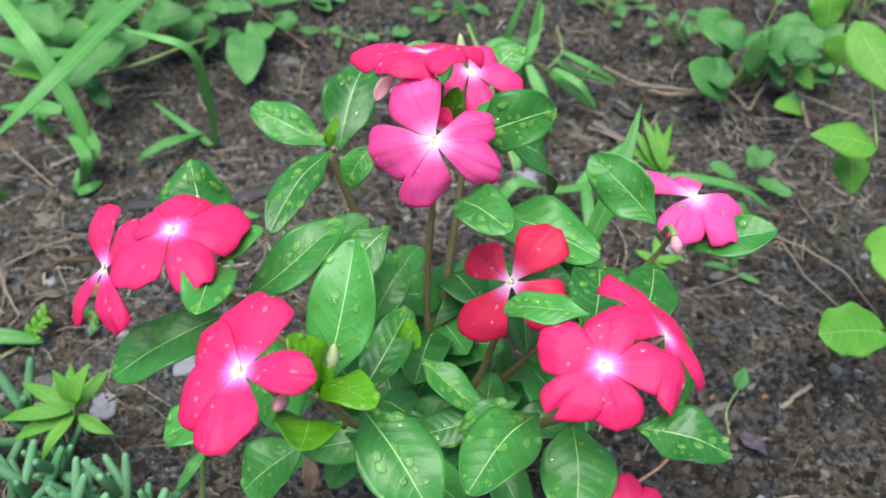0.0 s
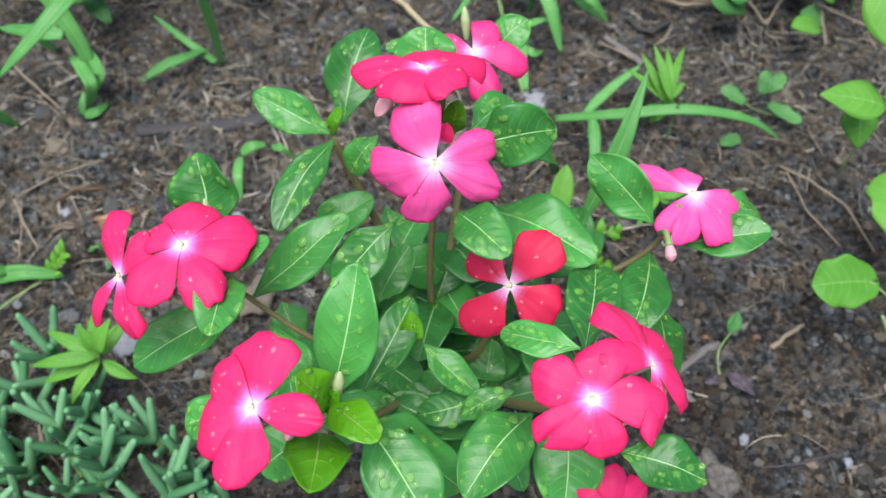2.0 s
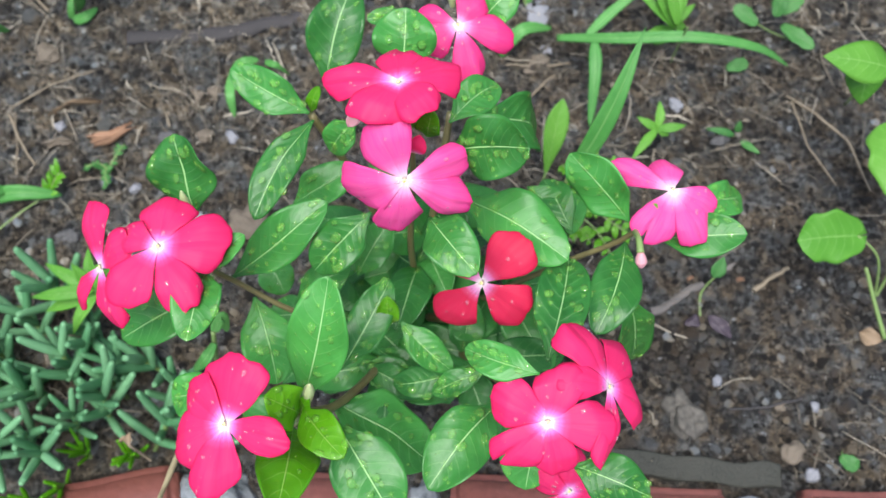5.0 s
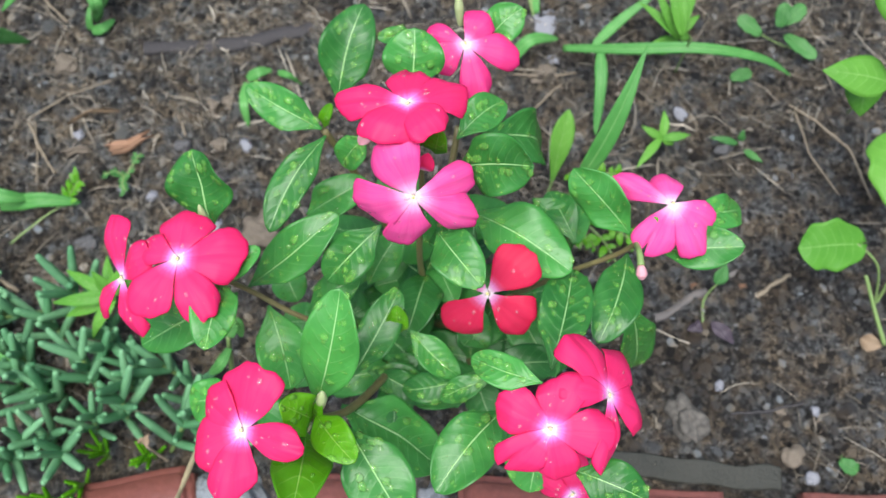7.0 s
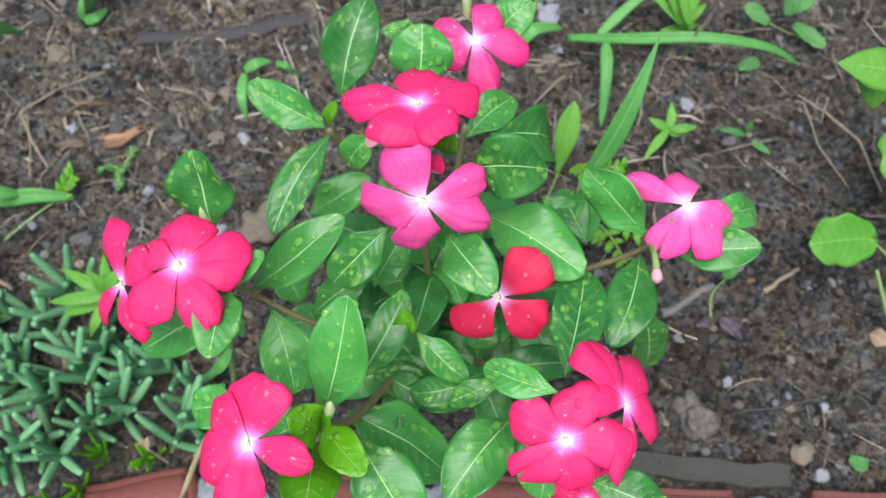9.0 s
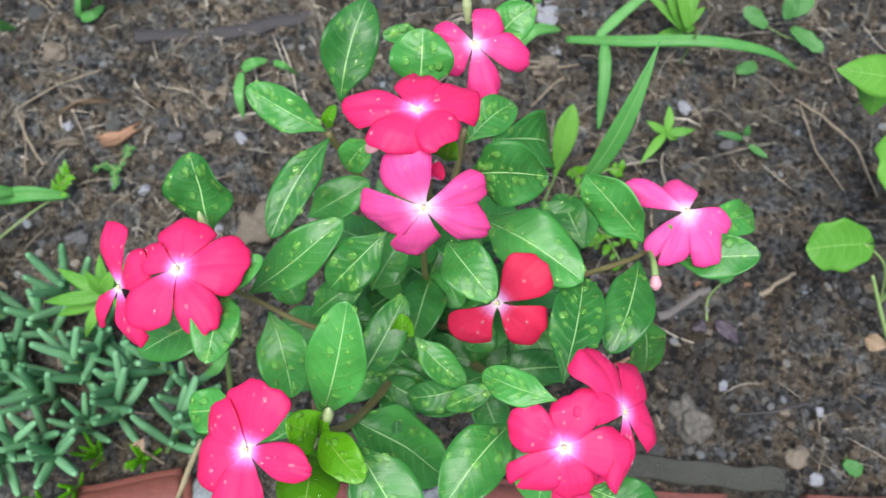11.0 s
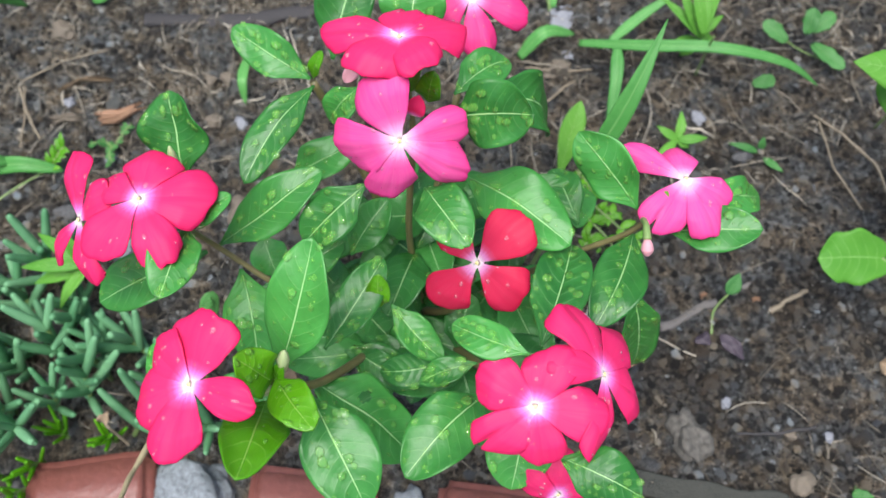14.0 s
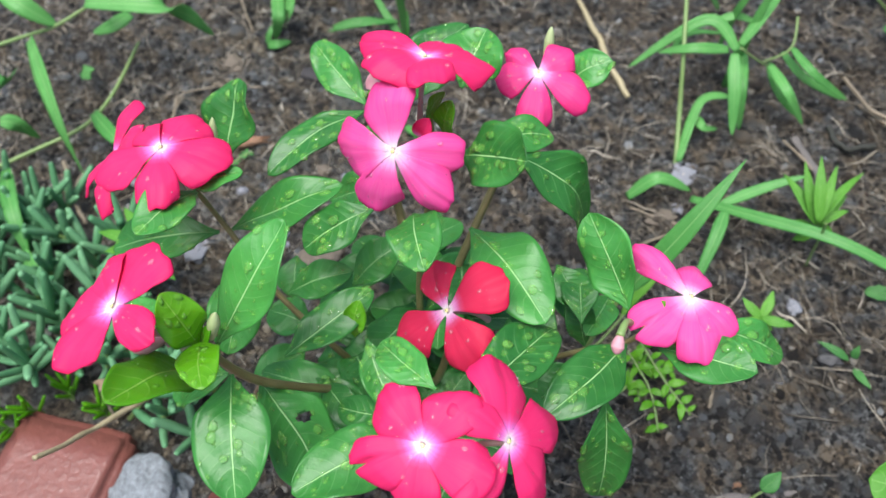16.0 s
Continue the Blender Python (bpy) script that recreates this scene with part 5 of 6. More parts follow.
blade(midgrass, 0.005, (0.0744, 0.4887, 0.02), (0.0916, 0.4728, 0.02), (0.1152, 0.4807, 0.006))
blade(midgrass, 0.005, (0.0695, 0.4759, 0.02), (0.0823, 0.4544, 0.02), (0.0972, 0.4561, 0.005))
blade(midgrass, 0.006, (0.0392, 0.4775, 0.03), (0.0235, 0.4569, 0.04), (0.0182, 0.4469, 0.03))

runner = thing("runner_grass", (-0.2819, 0.2715, 0), "creeping grass runner with broad blades on the soil", "grass")
stalk(runner, 0.0022, (-0.2988, 0.2182, 0.008), (-0.286, 0.2416, 0.008), (-0.274, 0.2671, 0.008), (-0.2763, 0.2953, 0.008), (-0.2915, 0.338, 0.008))
stalk(runner, 0.0022, (-0.3465, 0.2807, 0.03), (-0.3287, 0.2939, 0.035), (-0.3131, 0.3044, 0.04), (-0.2938, 0.3282, 0.05))
blade(runner, 0.011, (-0.3192, 0.2879, 0.04), (-0.2832, 0.2632, 0.045), (-0.2616, 0.2467, 0.03), (-0.2494, 0.2378, 0.004))
blade(runner, 0.01, (-0.3145, 0.2523, 0.05), (-0.3062, 0.2529, 0.04), (-0.3323, 0.2788, 0.02))
blade(runner, 0.012, (-0.2996, 0.3198, 0.05), (-0.2611, 0.3353, 0.05), (-0.2532, 0.3505, 0.035), (-0.2518, 0.3645, 0.008))
blade(runner, 0.013, (-0.3422, 0.3001, 0.06), (-0.3255, 0.2981, 0.055), (-0.3131, 0.3044, 0.04))
blade(runner, 0.009, (-0.2902, 0.3395, 0.03), (-0.293, 0.3268, 0.03), (-0.3108, 0.3236, 0.02))
blade(runner, 0.009, (-0.2743, 0.276, 0.01), (-0.2422, 0.2616, 0.02), (-0.228, 0.2641, 0.01))
blade(runner, 0.009, (-0.2982, 0.236, 0.03), (-0.2933, 0.2412, 0.025), (-0.2913, 0.2473, 0.008))
blade(runner, 0.009, (-0.2696, 0.2111, 0.03), (-0.2425, 0.1904, 0.035), (-0.2278, 0.178, 0.02))
blade(runner, 0.009, (-0.233, 0.1793, 0.02), (-0.2102, 0.1675, 0.02), (-0.1939, 0.1603, 0.01))
broad(runner, 0.012, (-0.2999, 0.2951, 0.01), (-0.296, 0.3032, 0.014), weed_green, 2)
blade(runner, 0.008, (-0.221, 0.3988, 0.03), (-0.2053, 0.377, 0.03), (-0.2151, 0.3799, 0.006))
blade(runner, 0.008, (-0.2129, 0.4026, 0.03), (-0.2019, 0.3843, 0.03), (-0.2119, 0.3881, 0.01))
blade(runner, 0.006, (-0.184, 0.4013, 0.01), (-0.1682, 0.4107, 0.014), (-0.1542, 0.4214, 0.01))

leftblade = thing("creeping_grass", (-0.2204, 0.2664, 0), "green grass blade lying beside a small weed sprout", "grass")
blade(leftblade, 0.009, (-0.2471, 0.2604, 0.006), (-0.2231, 0.2626, 0.012), (-0.2035, 0.2653, 0.004))
frond(leftblade, 0.005, (-0.21, 0.2646, 0.005), (-0.206, 0.2708, 0.01), (-0.2029, 0.2749, 0.012))
stalk(leftblade, 0.001, (-0.2372, 0.2396, 0.004), (-0.2238, 0.2522, 0.006), (-0.2133, 0.2632, 0.004))

fsprout = thing("feather_sprout", (-0.1836, 0.2864, 0), "faded feathery green sprout on the soil", "weed")
frond(fsprout, 0.0032, (-0.1816, 0.2816, 0.003), (-0.1854, 0.2835, 0.006), (-0.1938, 0.2824, 0.004))
frond(fsprout, 0.0032, (-0.1816, 0.2816, 0.003), (-0.1771, 0.2889, 0.006), (-0.1746, 0.2968, 0.004))
frond(fsprout, 0.0032, (-0.1819, 0.2833, 0.003), (-0.1816, 0.2773, 0.005), (-0.1801, 0.2733, 0.003))

gsprout = thing("grass_sprout", (-0.1203, 0.3388, 0), "small blue-green grass sprout on the soil", "grass")
blade(gsprout, 0.006, (-0.1178, 0.3411, 0.012), (-0.1109, 0.3436, 0.016), (-0.1044, 0.3477, 0.012))
blade(gsprout, 0.0055, (-0.1188, 0.3404, 0.01), (-0.1172, 0.3242, 0.014), (-0.1162, 0.3161, 0.003))
blade(gsprout, 0.004, (-0.1016, 0.3476, 0.01), (-0.0945, 0.3445, 0.012), (-0.0887, 0.3439, 0.003))

csprout = thing("corner_sprout", (-0.2182, 0.3845, 0), "small green sprout with a curled leaf", "weed")
blade(csprout, 0.004, (-0.2194, 0.3764, 0.003), (-0.218, 0.3793, 0.01), (-0.2176, 0.3861, 0.014))
blade(csprout, 0.006, (-0.2181, 0.3754, 0.004), (-0.2098, 0.3752, 0.008), (-0.2048, 0.383, 0.006))

leafy = thing("leafy_weed", (-0.176, 0.2102, 0), "bright green weed with a whorl of pointed leaves", "weed")
stalk(leafy, 0.0016, (-0.1722, 0.2058, 0), (-0.1618, 0.2028, 0.03), (-0.158, 0.2025, 0.042))
broad(leafy, 0.0068, (-0.1587, 0.2025, 0.04), (-0.1836, 0.213, 0.045), weed_light, 1)
broad(leafy, 0.0068, (-0.1579, 0.202, 0.042), (-0.1624, 0.2194, 0.05), weed_light, 1)
broad(leafy, 0.0068, (-0.1587, 0.2025, 0.04), (-0.1896, 0.1974, 0.04), weed_light, 1)
broad(leafy, 0.0068, (-0.1603, 0.2027, 0.036), (-0.1864, 0.1932, 0.03), weed_light, 1)
broad(leafy, 0.0068, (-0.1595, 0.2027, 0.036), (-0.1707, 0.1828, 0.03), weed_light, 1)
broad(leafy, 0.0064, (-0.158, 0.2031, 0.04), (-0.1468, 0.2203, 0.045), weed_light, 1)
broad(leafy, 0.0064, (-0.158, 0.2019, 0.036), (-0.1418, 0.1948, 0.032), weed_light, 1)
broad(leafy, 0.0064, (-0.1559, 0.201, 0.048), (-0.162, 0.2074, 0.062), weed_light, 1)
broad(leafy, 0.007, (-0.1553, 0.2004, 0.048), (-0.1469, 0.2086, 0.065), weed_light, 1)

palestem = thing("pale_stem_weed", (-0.1055, 0.1663, 0), "pale green upright stem of a small weed", "weed")
stalk(palestem, 0.0024, (-0.1046, 0.1635, 0), (-0.0997, 0.1724, 0.03), (-0.0958, 0.1808, 0.055))
blade(palestem, 0.006, (-0.096, 0.1766, 0.05), (-0.0994, 0.1687, 0.05), (-0.1084, 0.1671, 0.035))
blade(palestem, 0.006, (-0.0953, 0.1808, 0.055), (-0.0915, 0.1863, 0.06), (-0.0908, 0.1821, 0.05))

seedling = thing("seedling", (0.1354, 0.2187, 0), "spindly seedling with a purple lower leaf pair", "seedling")
stalk(seedling, 0.0011, (0.1345, 0.2121, 0.002), (0.1346, 0.2228, 0.006), (0.1393, 0.2288, 0.016))
broad(seedling, 0.0075, (0.1385, 0.2282, 0.016), (0.1429, 0.2372, 0.022), weed_green, 1)

smallleaf = thing("small_leaf", (0.2028, 0.1418, 0), "single small green seedling leaf flat on the soil", "seedling")
broad(smallleaf, 0.0075, (0.1974, 0.144, 0.004), (0.2053, 0.1398, 0.003), weed_green, 4)
stalk(smallleaf, 0.0007, (0.1994, 0.1478, 0), (0.1975, 0.1457, 0.003), (0.1974, 0.144, 0.004))

# ---- succulent ground cover ----
def succulent(at, turn, seed, size=1.0, mat=blue_green, label="blue-green succulent shoot with plump finger leaves"):
    """A shoot of the ground cover: paired plump finger leaves up a short stem."""
    rnd = random.Random(seed)
    ob = thing("succulent_shoot", at, label, "succulent", "succulent ground cover")
    up = Vector((rnd.uniform(-0.6, 0.6), rnd.uniform(-0.6, 0.6), 0.9)).normalized()
    b = Vector(at)
    height = rnd.uniform(0.012, 0.03) * size
    stem("shoot_stem", (b, b + up * height * 0.5, b + up * height), (0.0012, 0.0011, 0.001), stem_green, ob)
    x = up.orthogonal().normalized()
    y = up.cross(x)
    pairs = 3 + seed % 2
    for k in range(pairs):
        for side in (0, 1):
            an = turn + k * 1.57 + side * math.pi + rnd.uniform(-0.3, 0.3)
            out = x * math.cos(an) + y * math.sin(an)
            p = b + up * height * (0.25 + 0.75 * k / (pairs - 1))
            lift = 0.35 + 0.9 * k / (pairs - 1)
            d = (out + up * lift + Vector((0, -0.1, 0.6))).normalized()
            ln = rnd.uniform(0.018, 0.03) * size * (1 - 0.25 * k / pairs)
            r = rnd.uniform(0.0017, 0.0022) * size
            q = p + d * ln
            bend = up * ln * rnd.uniform(0.05, 0.2)
            if q.z < 0.003:
                q.z = 0.003 + 0.004 * rnd.random()
            me = tube_mesh((p, p.lerp(q, 0.3) + bend * 0.3, p.lerp(q, 0.65) + bend * 0.6, p.lerp(q, 0.93) + bend, q + bend), (r * 0.8, r * 1.05, r * 1.0, r * 0.74, r * 0.25), 9)
            own(mesh_part("finger_leaf", me, mat), ob)


rnd9 = random.Random(21)
spots9 = []
for _ in range(4000):
    if len(spots9) == 42:
        break
    x9, y9 = rnd9.uniform(-0.29, -0.085), rnd9.uniform(0.133, 0.232)
    edge9 = 0.212 - 0.55 * max(0, x9 + 0.2)
    if y9 > edge9 or (x9 > -0.12 and y9 < 0.135):
        continue
    if all((x9 - a) ** 2 + (y9 - b) ** 2 > 0.0132 ** 2 for a, b in spots9):
        spots9.append((x9, y9))
for k9, (x9, y9) in enumerate(spots9):
    succulent((x9, y9, 0.001), rnd9.uniform(0, 3), k9, rnd9.uniform(0.8, 1.15))
for k9 in range(6):
    succulent((-0.3 + 0.0235 * k9, 0.112 + 0.003 * k9 + 0.004 * (k9 % 2), 0.012), k9 * 0.7, 100 + k9, 0.95)

for k9, (x9, y9) in enumerate(((-0.17, 0.117), (-0.162, 0.129), (-0.182, 0.108), (-0.139, 0.13), (-0.172, 0.106))):
    succulent((x9, y9, 0.004), k9 * 0.9, 130 + k9, 0.55, leaf_young, "small yellow-green succulent shoot beside the brick")

# ---- stones, twigs and litter ----
def stone(at, radius, mat, label):
    count[0] += 1
    rnd = random.Random(count[0])
    at = (at[0], at[1], radius * 0.12)
    ob = lump("pebble", at, (radius * rnd.uniform(0.9, 1.2), radius * rnd.uniform(0.75, 1.0), radius * rnd.uniform(0.45, 0.65)), mat, rnd.uniform(0, 180), 0.34, count[0] % 50, 4 if radius > 0.006 else 3)
    return tagged(ob, label, "stone")


def stick(name, radius, mat, label, category, *points):
    """A dry stick or straw with knots and a slightly uneven girth."""
    count[0] += 1
    rnd = random.Random(count[0])
    pts = [Vector(p) for p in points]
    fine = []
    for k in range(len(pts) - 1):
        for q in range(4):
            fine.append(pts[k].lerp(pts[k + 1], q / 4) + Vector((rnd.uniform(-1, 1), rnd.uniform(-1, 1), rnd.uniform(-0.5, 0.5))) * radius * 0.18)
    fine.append(pts[-1])
    me = tube_mesh(fine, [radius * 0.5 * rnd.uniform(0.8, 1.2) for _ in fine], 8)
    if radius > 0.004:
        for v in me.vertices:
            v.co.z = 0.001 + (v.co.z - 0.001) * 0.5
    return tagged(mesh_part(name, me, mat), label, category)


def chip(name, radius, mat, label, category, *points):
    """A flat splintered piece: ragged ends, fibres along it, a little warped."""
    count[0] += 1
    rnd = random.Random(count[0])
    pts = [Vector(p) for p in points]
    n = Vector((rnd.uniform(-0.2, 0.2), -0.25, 1)).normalized()
    d = (pts[2] - pts[0]).normalized()
    s = n.cross(d)
    length = (pts[2] - pts[0]).length
    start = [rnd.uniform(0, 0.28) for _ in range(11)]
    stop = [rnd.uniform(0.72, 1) for _ in range(11)]
    ridge = [rnd.uniform(0, 0.0012) for _ in range(11)]
    rows = []
    for i in range(15):
        row = []
        for j in range(11):
            t = start[j] + (stop[j] - start[j]) * i / 14
            p = pts[0].lerp(pts[1], t * 2) if t < 0.5 else pts[1].lerp(pts[2], t * 2 - 1)
            u = j / 5 - 1
            wide = 0.8 + 0.25 * noise.noise(Vector((t * 4, count[0], 0))) - 0.25 * t
            row.append(p + s * (radius * u * wide) + n * (ridge[j] - 0.3 * radius * u * u + 0.15 * length * noise.noise(Vector((t * 2, u, count[0])))))
        rows.append((row, [n] * 11))
    ob = sheet(name, rows, 0.0018, mat, None)
    ob.data.polygons.foreach_set("use_smooth", [False] * len(ob.data.polygons))
    return tagged(ob, label, category)


def flake(name, width, mat, label, category, base, tip):
    count[0] += 1
    rows = leaf_rows(base, tip, width, (0.2, -0.4, 0.9), 0.15, 0.5, 0.25, 1, 14, 9, 0.03, count[0])
    return tagged(sheet(name, rows, 0.0003, mat, None), label, category)


def build_straw():
    """Fine dry fibres scattered over the soil, thickest at the edges of the bed."""
    rnd = random.Random(11)
    verts, faces = [], []
    for k in range(15000):
        x, y = rnd.uniform(-0.4, 0.42), 0.135 + 0.52 * rnd.random() ** 0.85
        if noise.noise(Vector((x * 7, y * 7, 3))) < 0.05 and rnd.random() < (0.9 if x > -0.1 and y < 0.33 else 0.6 if x > -0.1 else 0.35):
            continue
        an = rnd.gauss(2.6, 0.9)
        ln = 0.004 + 0.034 * rnd.random() ** 3
        r = rnd.uniform(0.0001, 0.00034) if rnd.random() < 0.94 else rnd.uniform(0.0004, 0.0007)
        d, s = Vector((math.cos(an), math.sin(an), 0)), Vector((-math.sin(an), math.cos(an), 0))
        bow = rnd.gauss(0, 0.07) * ln
        o = len(verts)
        for i in range(5):
            t = i / 4
            px = Vector((x, y, 0)) + d * (t - 0.5) * ln + s * bow * math.sin(math.pi * t)
            px.z = ground_height(px.x, px.y) + 0.0012 + r + 0.002 * rnd.random() * math.sin(math.pi * t)
            rr = r * (0.5 if i in (0, 4) else 1)
            verts += [px + s * rr, px + Vector((0, 0, rr)), px - s * rr, px - Vector((0, 0, rr))]
        for i in range(4):
            for q in range(4):
                faces.append((o + i * 4 + q, o + i * 4 + (q + 1) % 4, o + i * 4 + 4 + (q + 1) % 4, o + i * 4 + 4 + q))
        faces += [(o, o + 1, o + 2, o + 3), (o + 19, o + 18, o + 17, o + 16)]
    me = bpy.data.meshes.new("straw_litter")
    me.from_pydata(verts, [], faces)
    tagged(mesh_part("straw_litter", me, litter_mat), "scattered fine dry straw and plant fibre", "litter", kind="stuff")


build_straw()
stick("weathered_stick", 0.0095, wood_grey, "weathered grey flat stick lying on the soil", "stick", (-0.1838, 0.3651, 0.004), (-0.1498, 0.3664, 0.006), (-0.1151, 0.3748, 0.005), (-0.0855, 0.3844, 0.002))
chip("bark_chip", 0.0045, bark_mat, "orange-brown chip of bark on the soil", "bark", (-0.1977, 0.2975, 0.003), (-0.1823, 0.3007, 0.006), (-0.1694, 0.3126, 0.003))
chip("bark_chip", 0.0016, dry_leaf, "curled brown flake of bark on the soil", "bark", (-0.2213, 0.3133, 0.003), (-0.2098, 0.3221, 0.004), (-0.19, 0.324, 0.002))
chip("bark_chip", 0.0035, stone_tan, "tan flake of bark on the soil", "bark", (-0.2223, 0.2936, 0.003), (-0.2116, 0.2977, 0.004), (-0.2031, 0.2983, 0.002))
stone((0.0523, 0.3915, 0.003), 0.0085, stone_pale, "white pebble lying on dark soil")
stone((0.1246, 0.1608, 0.003), 0.0105, stone_earthy, "grey mottled stone half sunk in soil")
stone((0.1758, 0.1465, 0.002), 0.0052, stone_tan, "beige pebble lying on dark soil")
stone((0.1841, 0.1358, 0.002), 0.0036, stone_pale, "small pale bluish pebble on soil")
stone((0.1882, 0.1692, 0.002), 0.0026, stone_pale, "small pale bluish pebble on soil")
stone((0.1416, 0.1792, 0.002), 0.0027, stone_pale, "small pale bluish pebble on soil")
stone((0.171, 0.1685, 0.002), 0.003, stone_tan, "small beige pebble on soil")
stone((0.1282, 0.3343, 0.002), 0.004, stone_pale, "small white pebble on soil")
stone((-0.1015, 0.2545, 0.004), 0.0105, stone_tan, "tan stone partly hidden below the leaves")
stone((-0.127, 0.2506, 0.003), 0.0085, stone_pale, "cream stone partly hidden below the flowers")
stone((-0.1975, 0.2423, 0.002), 0.0062, stone_grey, "blue-grey pebble on soil")
stone((-0.1527, 0.3036, 0.002), 0.005, stone_grey, "light grey pebble on soil")
stone((-0.1173, 0.3051, 0.002), 0.004, stone_pale, "light grey pebble on soil")
stone((-0.1322, 0.3055, 0.002), 0.004, stone_tan, "light brown pebble on soil")
stone((-0.1397, 0.3304, 0.002), 0.0045, stone_tan, "tan pebble on soil")
stone((-0.1303, 0.3326, 0.002), 0.004, stone_tan, "tan pebble on soil")
stone((-0.2138, 0.3082, 0.002), 0.0032, stone_pale, "small white pebble on soil")
stone((-0.1657, 0.272, 0.002), 0.0032, stone_pale, "small white pebble on soil")
stone((-0.1819, 0.2762, 0.002), 0.0035, stone_pale, "small grey pebble on soil")
stone((-0.1178, 0.3615, 0.002), 0.003, stone_pale, "small white pebble on soil")
stone((-0.0999, 0.3623, 0.002), 0.003, stone_pale, "small white pebble on soil")
stone((0.0558, 0.3662, 0.002), 0.0048, stone_pale, "white pebble beside a grass weed")
stone((0.1335, 0.2902, 0.002), 0.004, stone_grey, "small bluish pebble on soil")
stone((0.1513, 0.3128, 0.002), 0.0045, stone_grey, "grey pebble on soil")
stone((0.1869, 0.2975, 0.002), 0.003, stone_grey, "grey pebble on soil")
stone((0.0514, 0.3567, 0.002), 0.007, stone_tan, "light stone glimpsed below the leaves")
stone((-0.1632, 0.2279, 0.002), 0.007, stone_pale, "white stone beside the leafy weed")
stone((-0.2314, 0.3549, 0.002), 0.0065, stone_tan, "dull brown clod on the soil")
stick("twig", 0.0044, wood_pale, "grey weathered twig lying on the soil", "twig", (0.1105, 0.2125, 0.003), (0.1276, 0.2241, 0.005), (0.1432, 0.2332, 0.003), (0.158, 0.2435, 0.002))
stick("twig", 0.0026, straw_mat, "short tan twig on the soil", "twig", (0.1628, 0.2264, 0.003), (0.172, 0.2344, 0.003), (0.1811, 0.2393, 0.003))
stick("twig", 0.0014, bark_mat, "curved brown dry twig on the soil", "twig", (0.0823, 0.1839, 0.004), (0.0966, 0.1915, 0.008), (0.105, 0.1999, 0.008), (0.1079, 0.2088, 0.004))
stick("twig", 0.0016, straw_mat, "short pale broken stalk standing in soil", "twig", (0.1051, 0.2692, 0.02), (0.1064, 0.2685, 0.008), (0.1079, 0.2622, 0.002))
stick("twig", 0.0015, wood_grey, "thin dark twig on the soil", "twig", (0.1459, 0.1653, 0.003), (0.162, 0.1666, 0.004), (0.1819, 0.1723, 0.003))
stick("twig", 0.0014, straw_mat, "tan dry stalk on the soil", "straw", (0.1886, 0.3406, 0.003), (0.2022, 0.3294, 0.005), (0.2191, 0.3132, 0.004), (0.228, 0.284, 0.003))
stick("twig", 0.0012, straw_mat, "tan dry stalk on the soil", "straw", (0.1914, 0.3371, 0.003), (0.1975, 0.309, 0.004), (0.2106, 0.2866, 0.003))
stick("twig", 0.001, straw_mat, "long dry straw on the soil", "straw", (-0.2427, 0.3177, 0.003), (-0.2222, 0.3318, 0.005), (-0.2008, 0.3429, 0.003))
stick("twig", 0.0016, straw_mat, "long dry straw on the soil", "straw", (-0.2435, 0.3141, 0.003), (-0.2328, 0.2964, 0.004), (-0.2219, 0.2828, 0.003))
stick("twig", 0.001, straw_mat, "long dry straw on the soil", "straw", (-0.2397, 0.3137, 0.004), (-0.2344, 0.2963, 0.004), (-0.2311, 0.2764, 0.003))
stick("twig", 0.0012, straw_mat, "short dry straw on the soil", "straw", (-0.1586, 0.3226, 0.003), (-0.1543, 0.3156, 0.003), (-0.152, 0.3092, 0.002))
stick("twig", 0.0013, straw_mat, "dry tan straw on the soil", "straw", (0.0334, 0.355, 0.003), (0.0541, 0.354, 0.004), (0.07, 0.3574, 0.003))
stick("twig", 0.0013, straw_mat, "dry tan straw on the soil", "straw", (0.0433, 0.33, 0.003), (0.0541, 0.3423, 0.004), (0.0621, 0.3505, 0.003))
stick("twig", 0.0014, straw_mat, "dry tan straw on the soil", "straw", (0.0935, 0.4382, 0.003), (0.1067, 0.4285, 0.004), (0.1135, 0.4241, 0.003))
stick("twig", 0.0016, straw_mat, "dry tan straw on the soil", "straw", (-0.2715, 0.4159, 0.003), (-0.25, 0.3951, 0.005), (-0.2346, 0.3821, 0.003))
stick("twig", 0.0018, dry_leaf, "brown dry twig under the weeds", "twig", (-0.1353, 0.5638, 0.01), (-0.1151, 0.5383, 0.012), (-0.0964, 0.5255, 0.004))
stick("twig", 0.0036, straw_bright, "yellowish dry stalk on the soil", "straw", (-0.0574, 0.5007, 0.003), (-0.0306, 0.4679, 0.006), (-0.015, 0.4476, 0.006), (0.0029, 0.4322, 0.003))
stick("twig", 0.0022, straw_mat, "dry tan straw under the weeds", "straw", (0.1256, 0.4835, 0.003), (0.1498, 0.4695, 0.005), (0.1814, 0.474, 0.003))
stick("twig", 0.0013, straw_mat, "dry tan straw under the weeds", "straw", (0.2201, 0.4794, 0.006), (0.2395, 0.4669, 0.006), (0.2654, 0.4515, 0.004))
stick("straw_stalk", 0.0022, straw_bright, "tan dry stalk leaning over the brick", "straw", (-0.0994, 0.0895, 0.0922), (-0.1031, 0.1121, 0.0674), (-0.1018, 0.1362, 0.0513))
stick("twig", 0.0024, wood_grey, "dry brown runner among the succulents", "twig", (-0.1965, 0.1657, 0.008), (-0.1766, 0.175, 0.012), (-0.1569, 0.1884, 0.01))
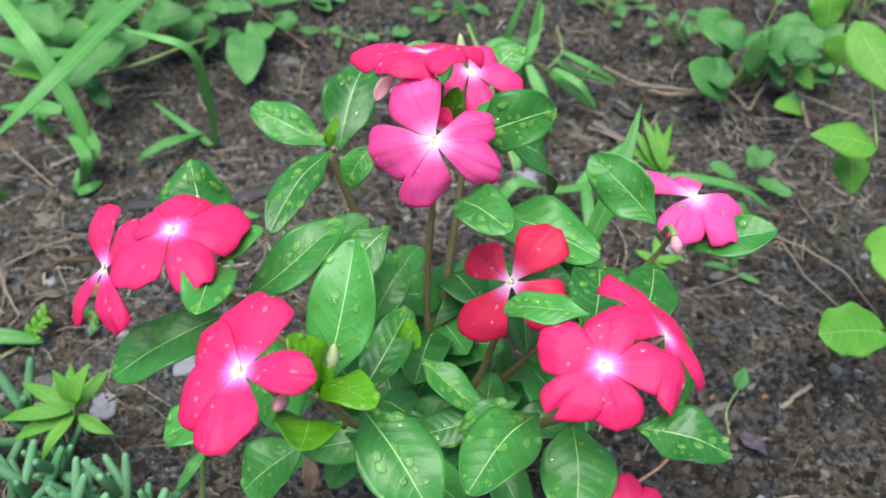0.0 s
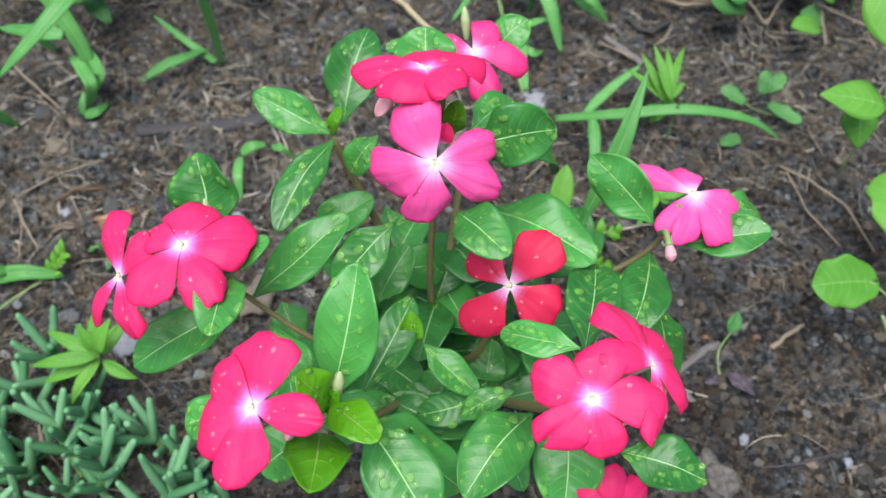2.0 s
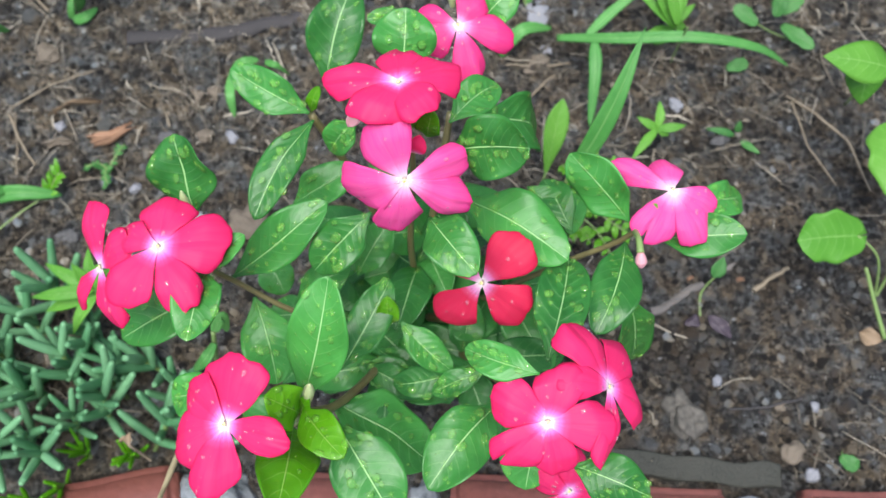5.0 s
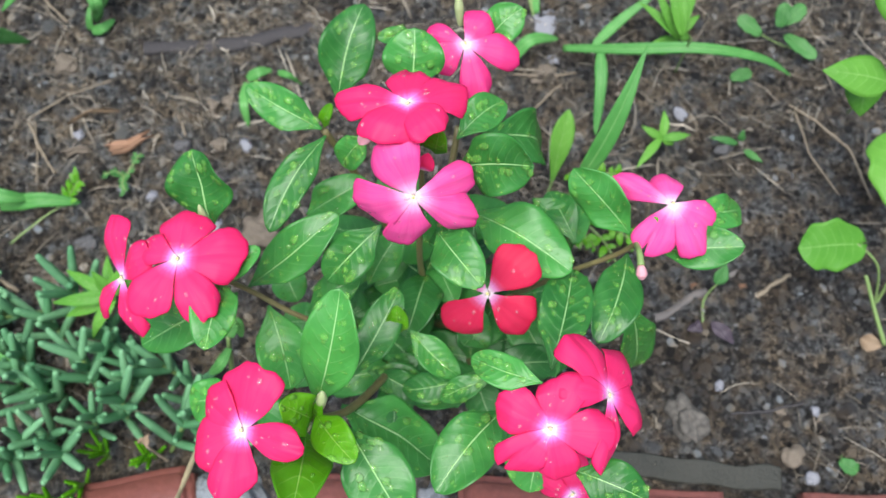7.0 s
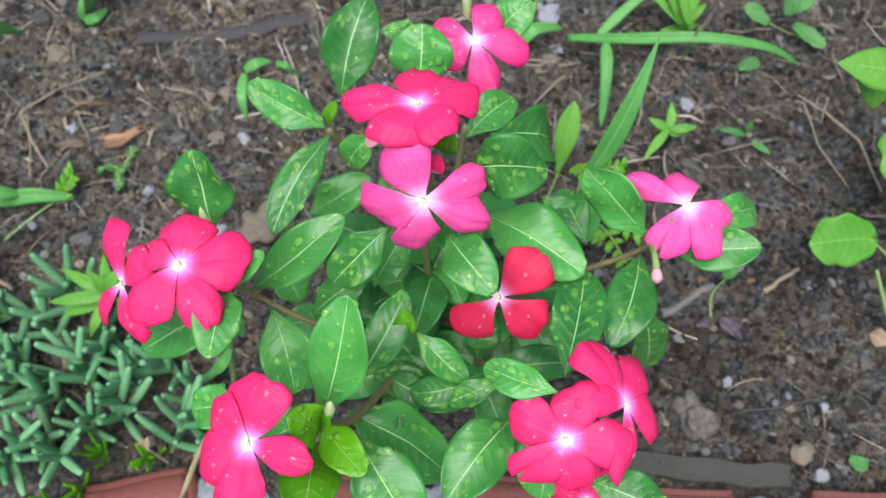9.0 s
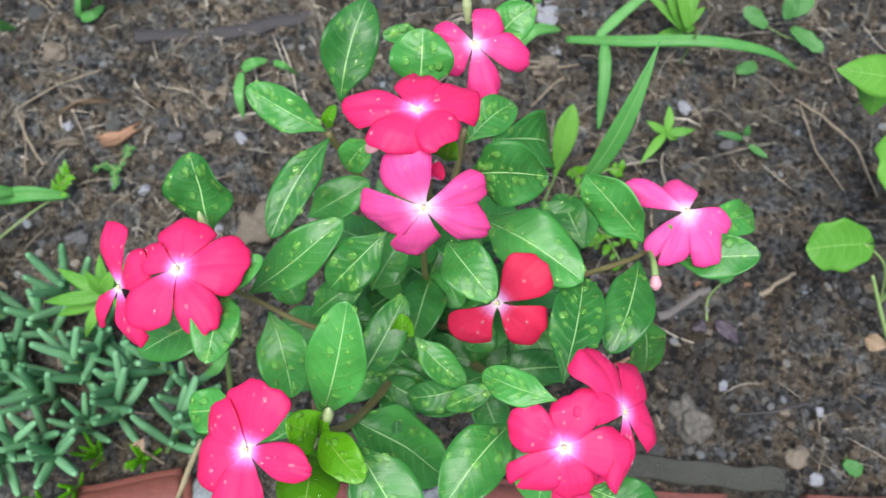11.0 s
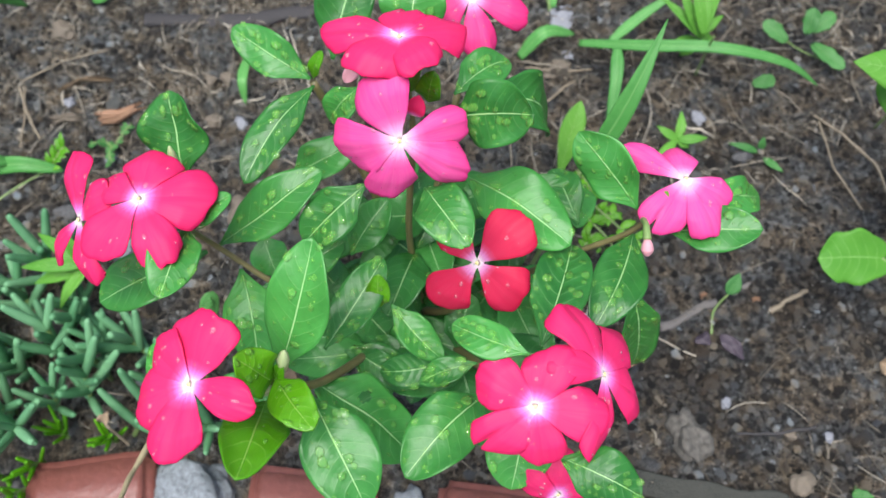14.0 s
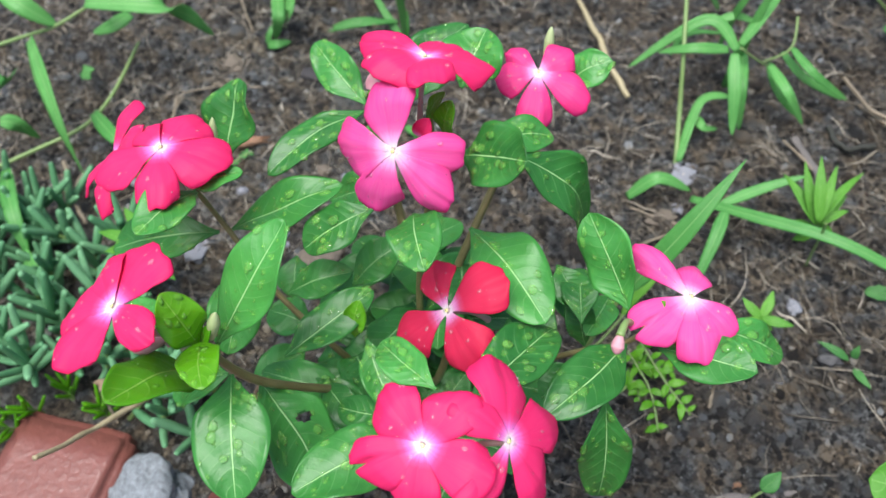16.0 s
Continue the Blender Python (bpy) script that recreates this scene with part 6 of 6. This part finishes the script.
stick("twig", 0.0016, straw_mat, "dry flower stalk among the succulents", "straw", (-0.1383, 0.1351, 0.03), (-0.1342, 0.1319, 0.025), (-0.1298, 0.128, 0.012))
flake("dry_leaf", 0.009, dry_leaf, "crumpled tan dry leaf on the soil", "leaf", (0.2126, 0.206, 0.004), (0.2222, 0.2016, 0.006))
flake("dry_leaf", 0.006, dry_leaf, "dried brown leaf hanging under the shoot", "leaf", (-0.0479, 0.1552, 0.085), (-0.0479, 0.1488, 0.07))
flake("purple_leaf", 0.007, purple_leaf, "dull purple seedling leaf on the soil", "leaf", (0.1331, 0.2115, 0.004), (0.1261, 0.207, 0.003))
flake("purple_leaf", 0.007, purple_leaf, "dull purple seedling leaf on the soil", "leaf", (0.1379, 0.2117, 0.004), (0.1496, 0.2007, 0.003))
flake("dry_leaf", 0.005, dry_leaf, "withered tan flower head", "leaf", (-0.1353, 0.1336, 0.034), (-0.1312, 0.137, 0.04))
stick("twig", 0.0034, wood_dark, "dark curved wet twig on the soil", "twig", (0.114, 0.458, 0.004), (0.119, 0.448, 0.005), (0.127, 0.444, 0.006), (0.14, 0.455, 0.004))
stick("twig", 0.0042, wood_pale, "pale grey flat splinter of wood on the soil", "stick", (0.099, 0.443, 0.003), (0.109, 0.431, 0.005), (0.12, 0.421, 0.003))
stick("twig", 0.0026, straw_mat, "pale tangled root lying on the soil", "root", (-0.268, 0.241, 0.006), (-0.246, 0.225, 0.012), (-0.234, 0.217, 0.012), (-0.226, 0.212, 0.006))
stick("twig", 0.002, straw_mat, "pale tangled root lying on the soil", "root", (-0.253, 0.243, 0.006), (-0.246, 0.23, 0.01), (-0.237, 0.218, 0.006))
stick("twig", 0.0022, straw_mat, "dry tan stalk at the foot of the weeds", "straw", (0.112, 0.501, 0.004), (0.132, 0.477, 0.008), (0.17, 0.472, 0.006))
stick("twig", 0.0018, straw_mat, "dry tan stalk at the foot of the weeds", "straw", (0.192, 0.48, 0.004), (0.198, 0.447, 0.01), (0.214, 0.471, 0.012))
stick("twig", 0.0018, straw_mat, "dry tan stalk at the foot of the weeds", "straw", (0.23, 0.492, 0.004), (0.235, 0.458, 0.01), (0.235, 0.435, 0.004))
stick("twig", 0.0045, wood_pale, "pale splinter of weathered wood on the soil", "stick", (0.099, 0.444, 0.003), (0.109, 0.431, 0.005), (0.119, 0.42, 0.003))
chip("bark_chip", 0.0014, bark_mat, "small orange chip of bark beside the seedling", "bark", (0.128, 0.23, 0.004), (0.13, 0.231, 0.006), (0.132, 0.232, 0.004))
chip("bark_chip", 0.0014, bark_mat, "small orange chip of bark beside the seedling", "bark", (0.153, 0.231, 0.004), (0.1555, 0.2315, 0.006), (0.158, 0.232, 0.004))
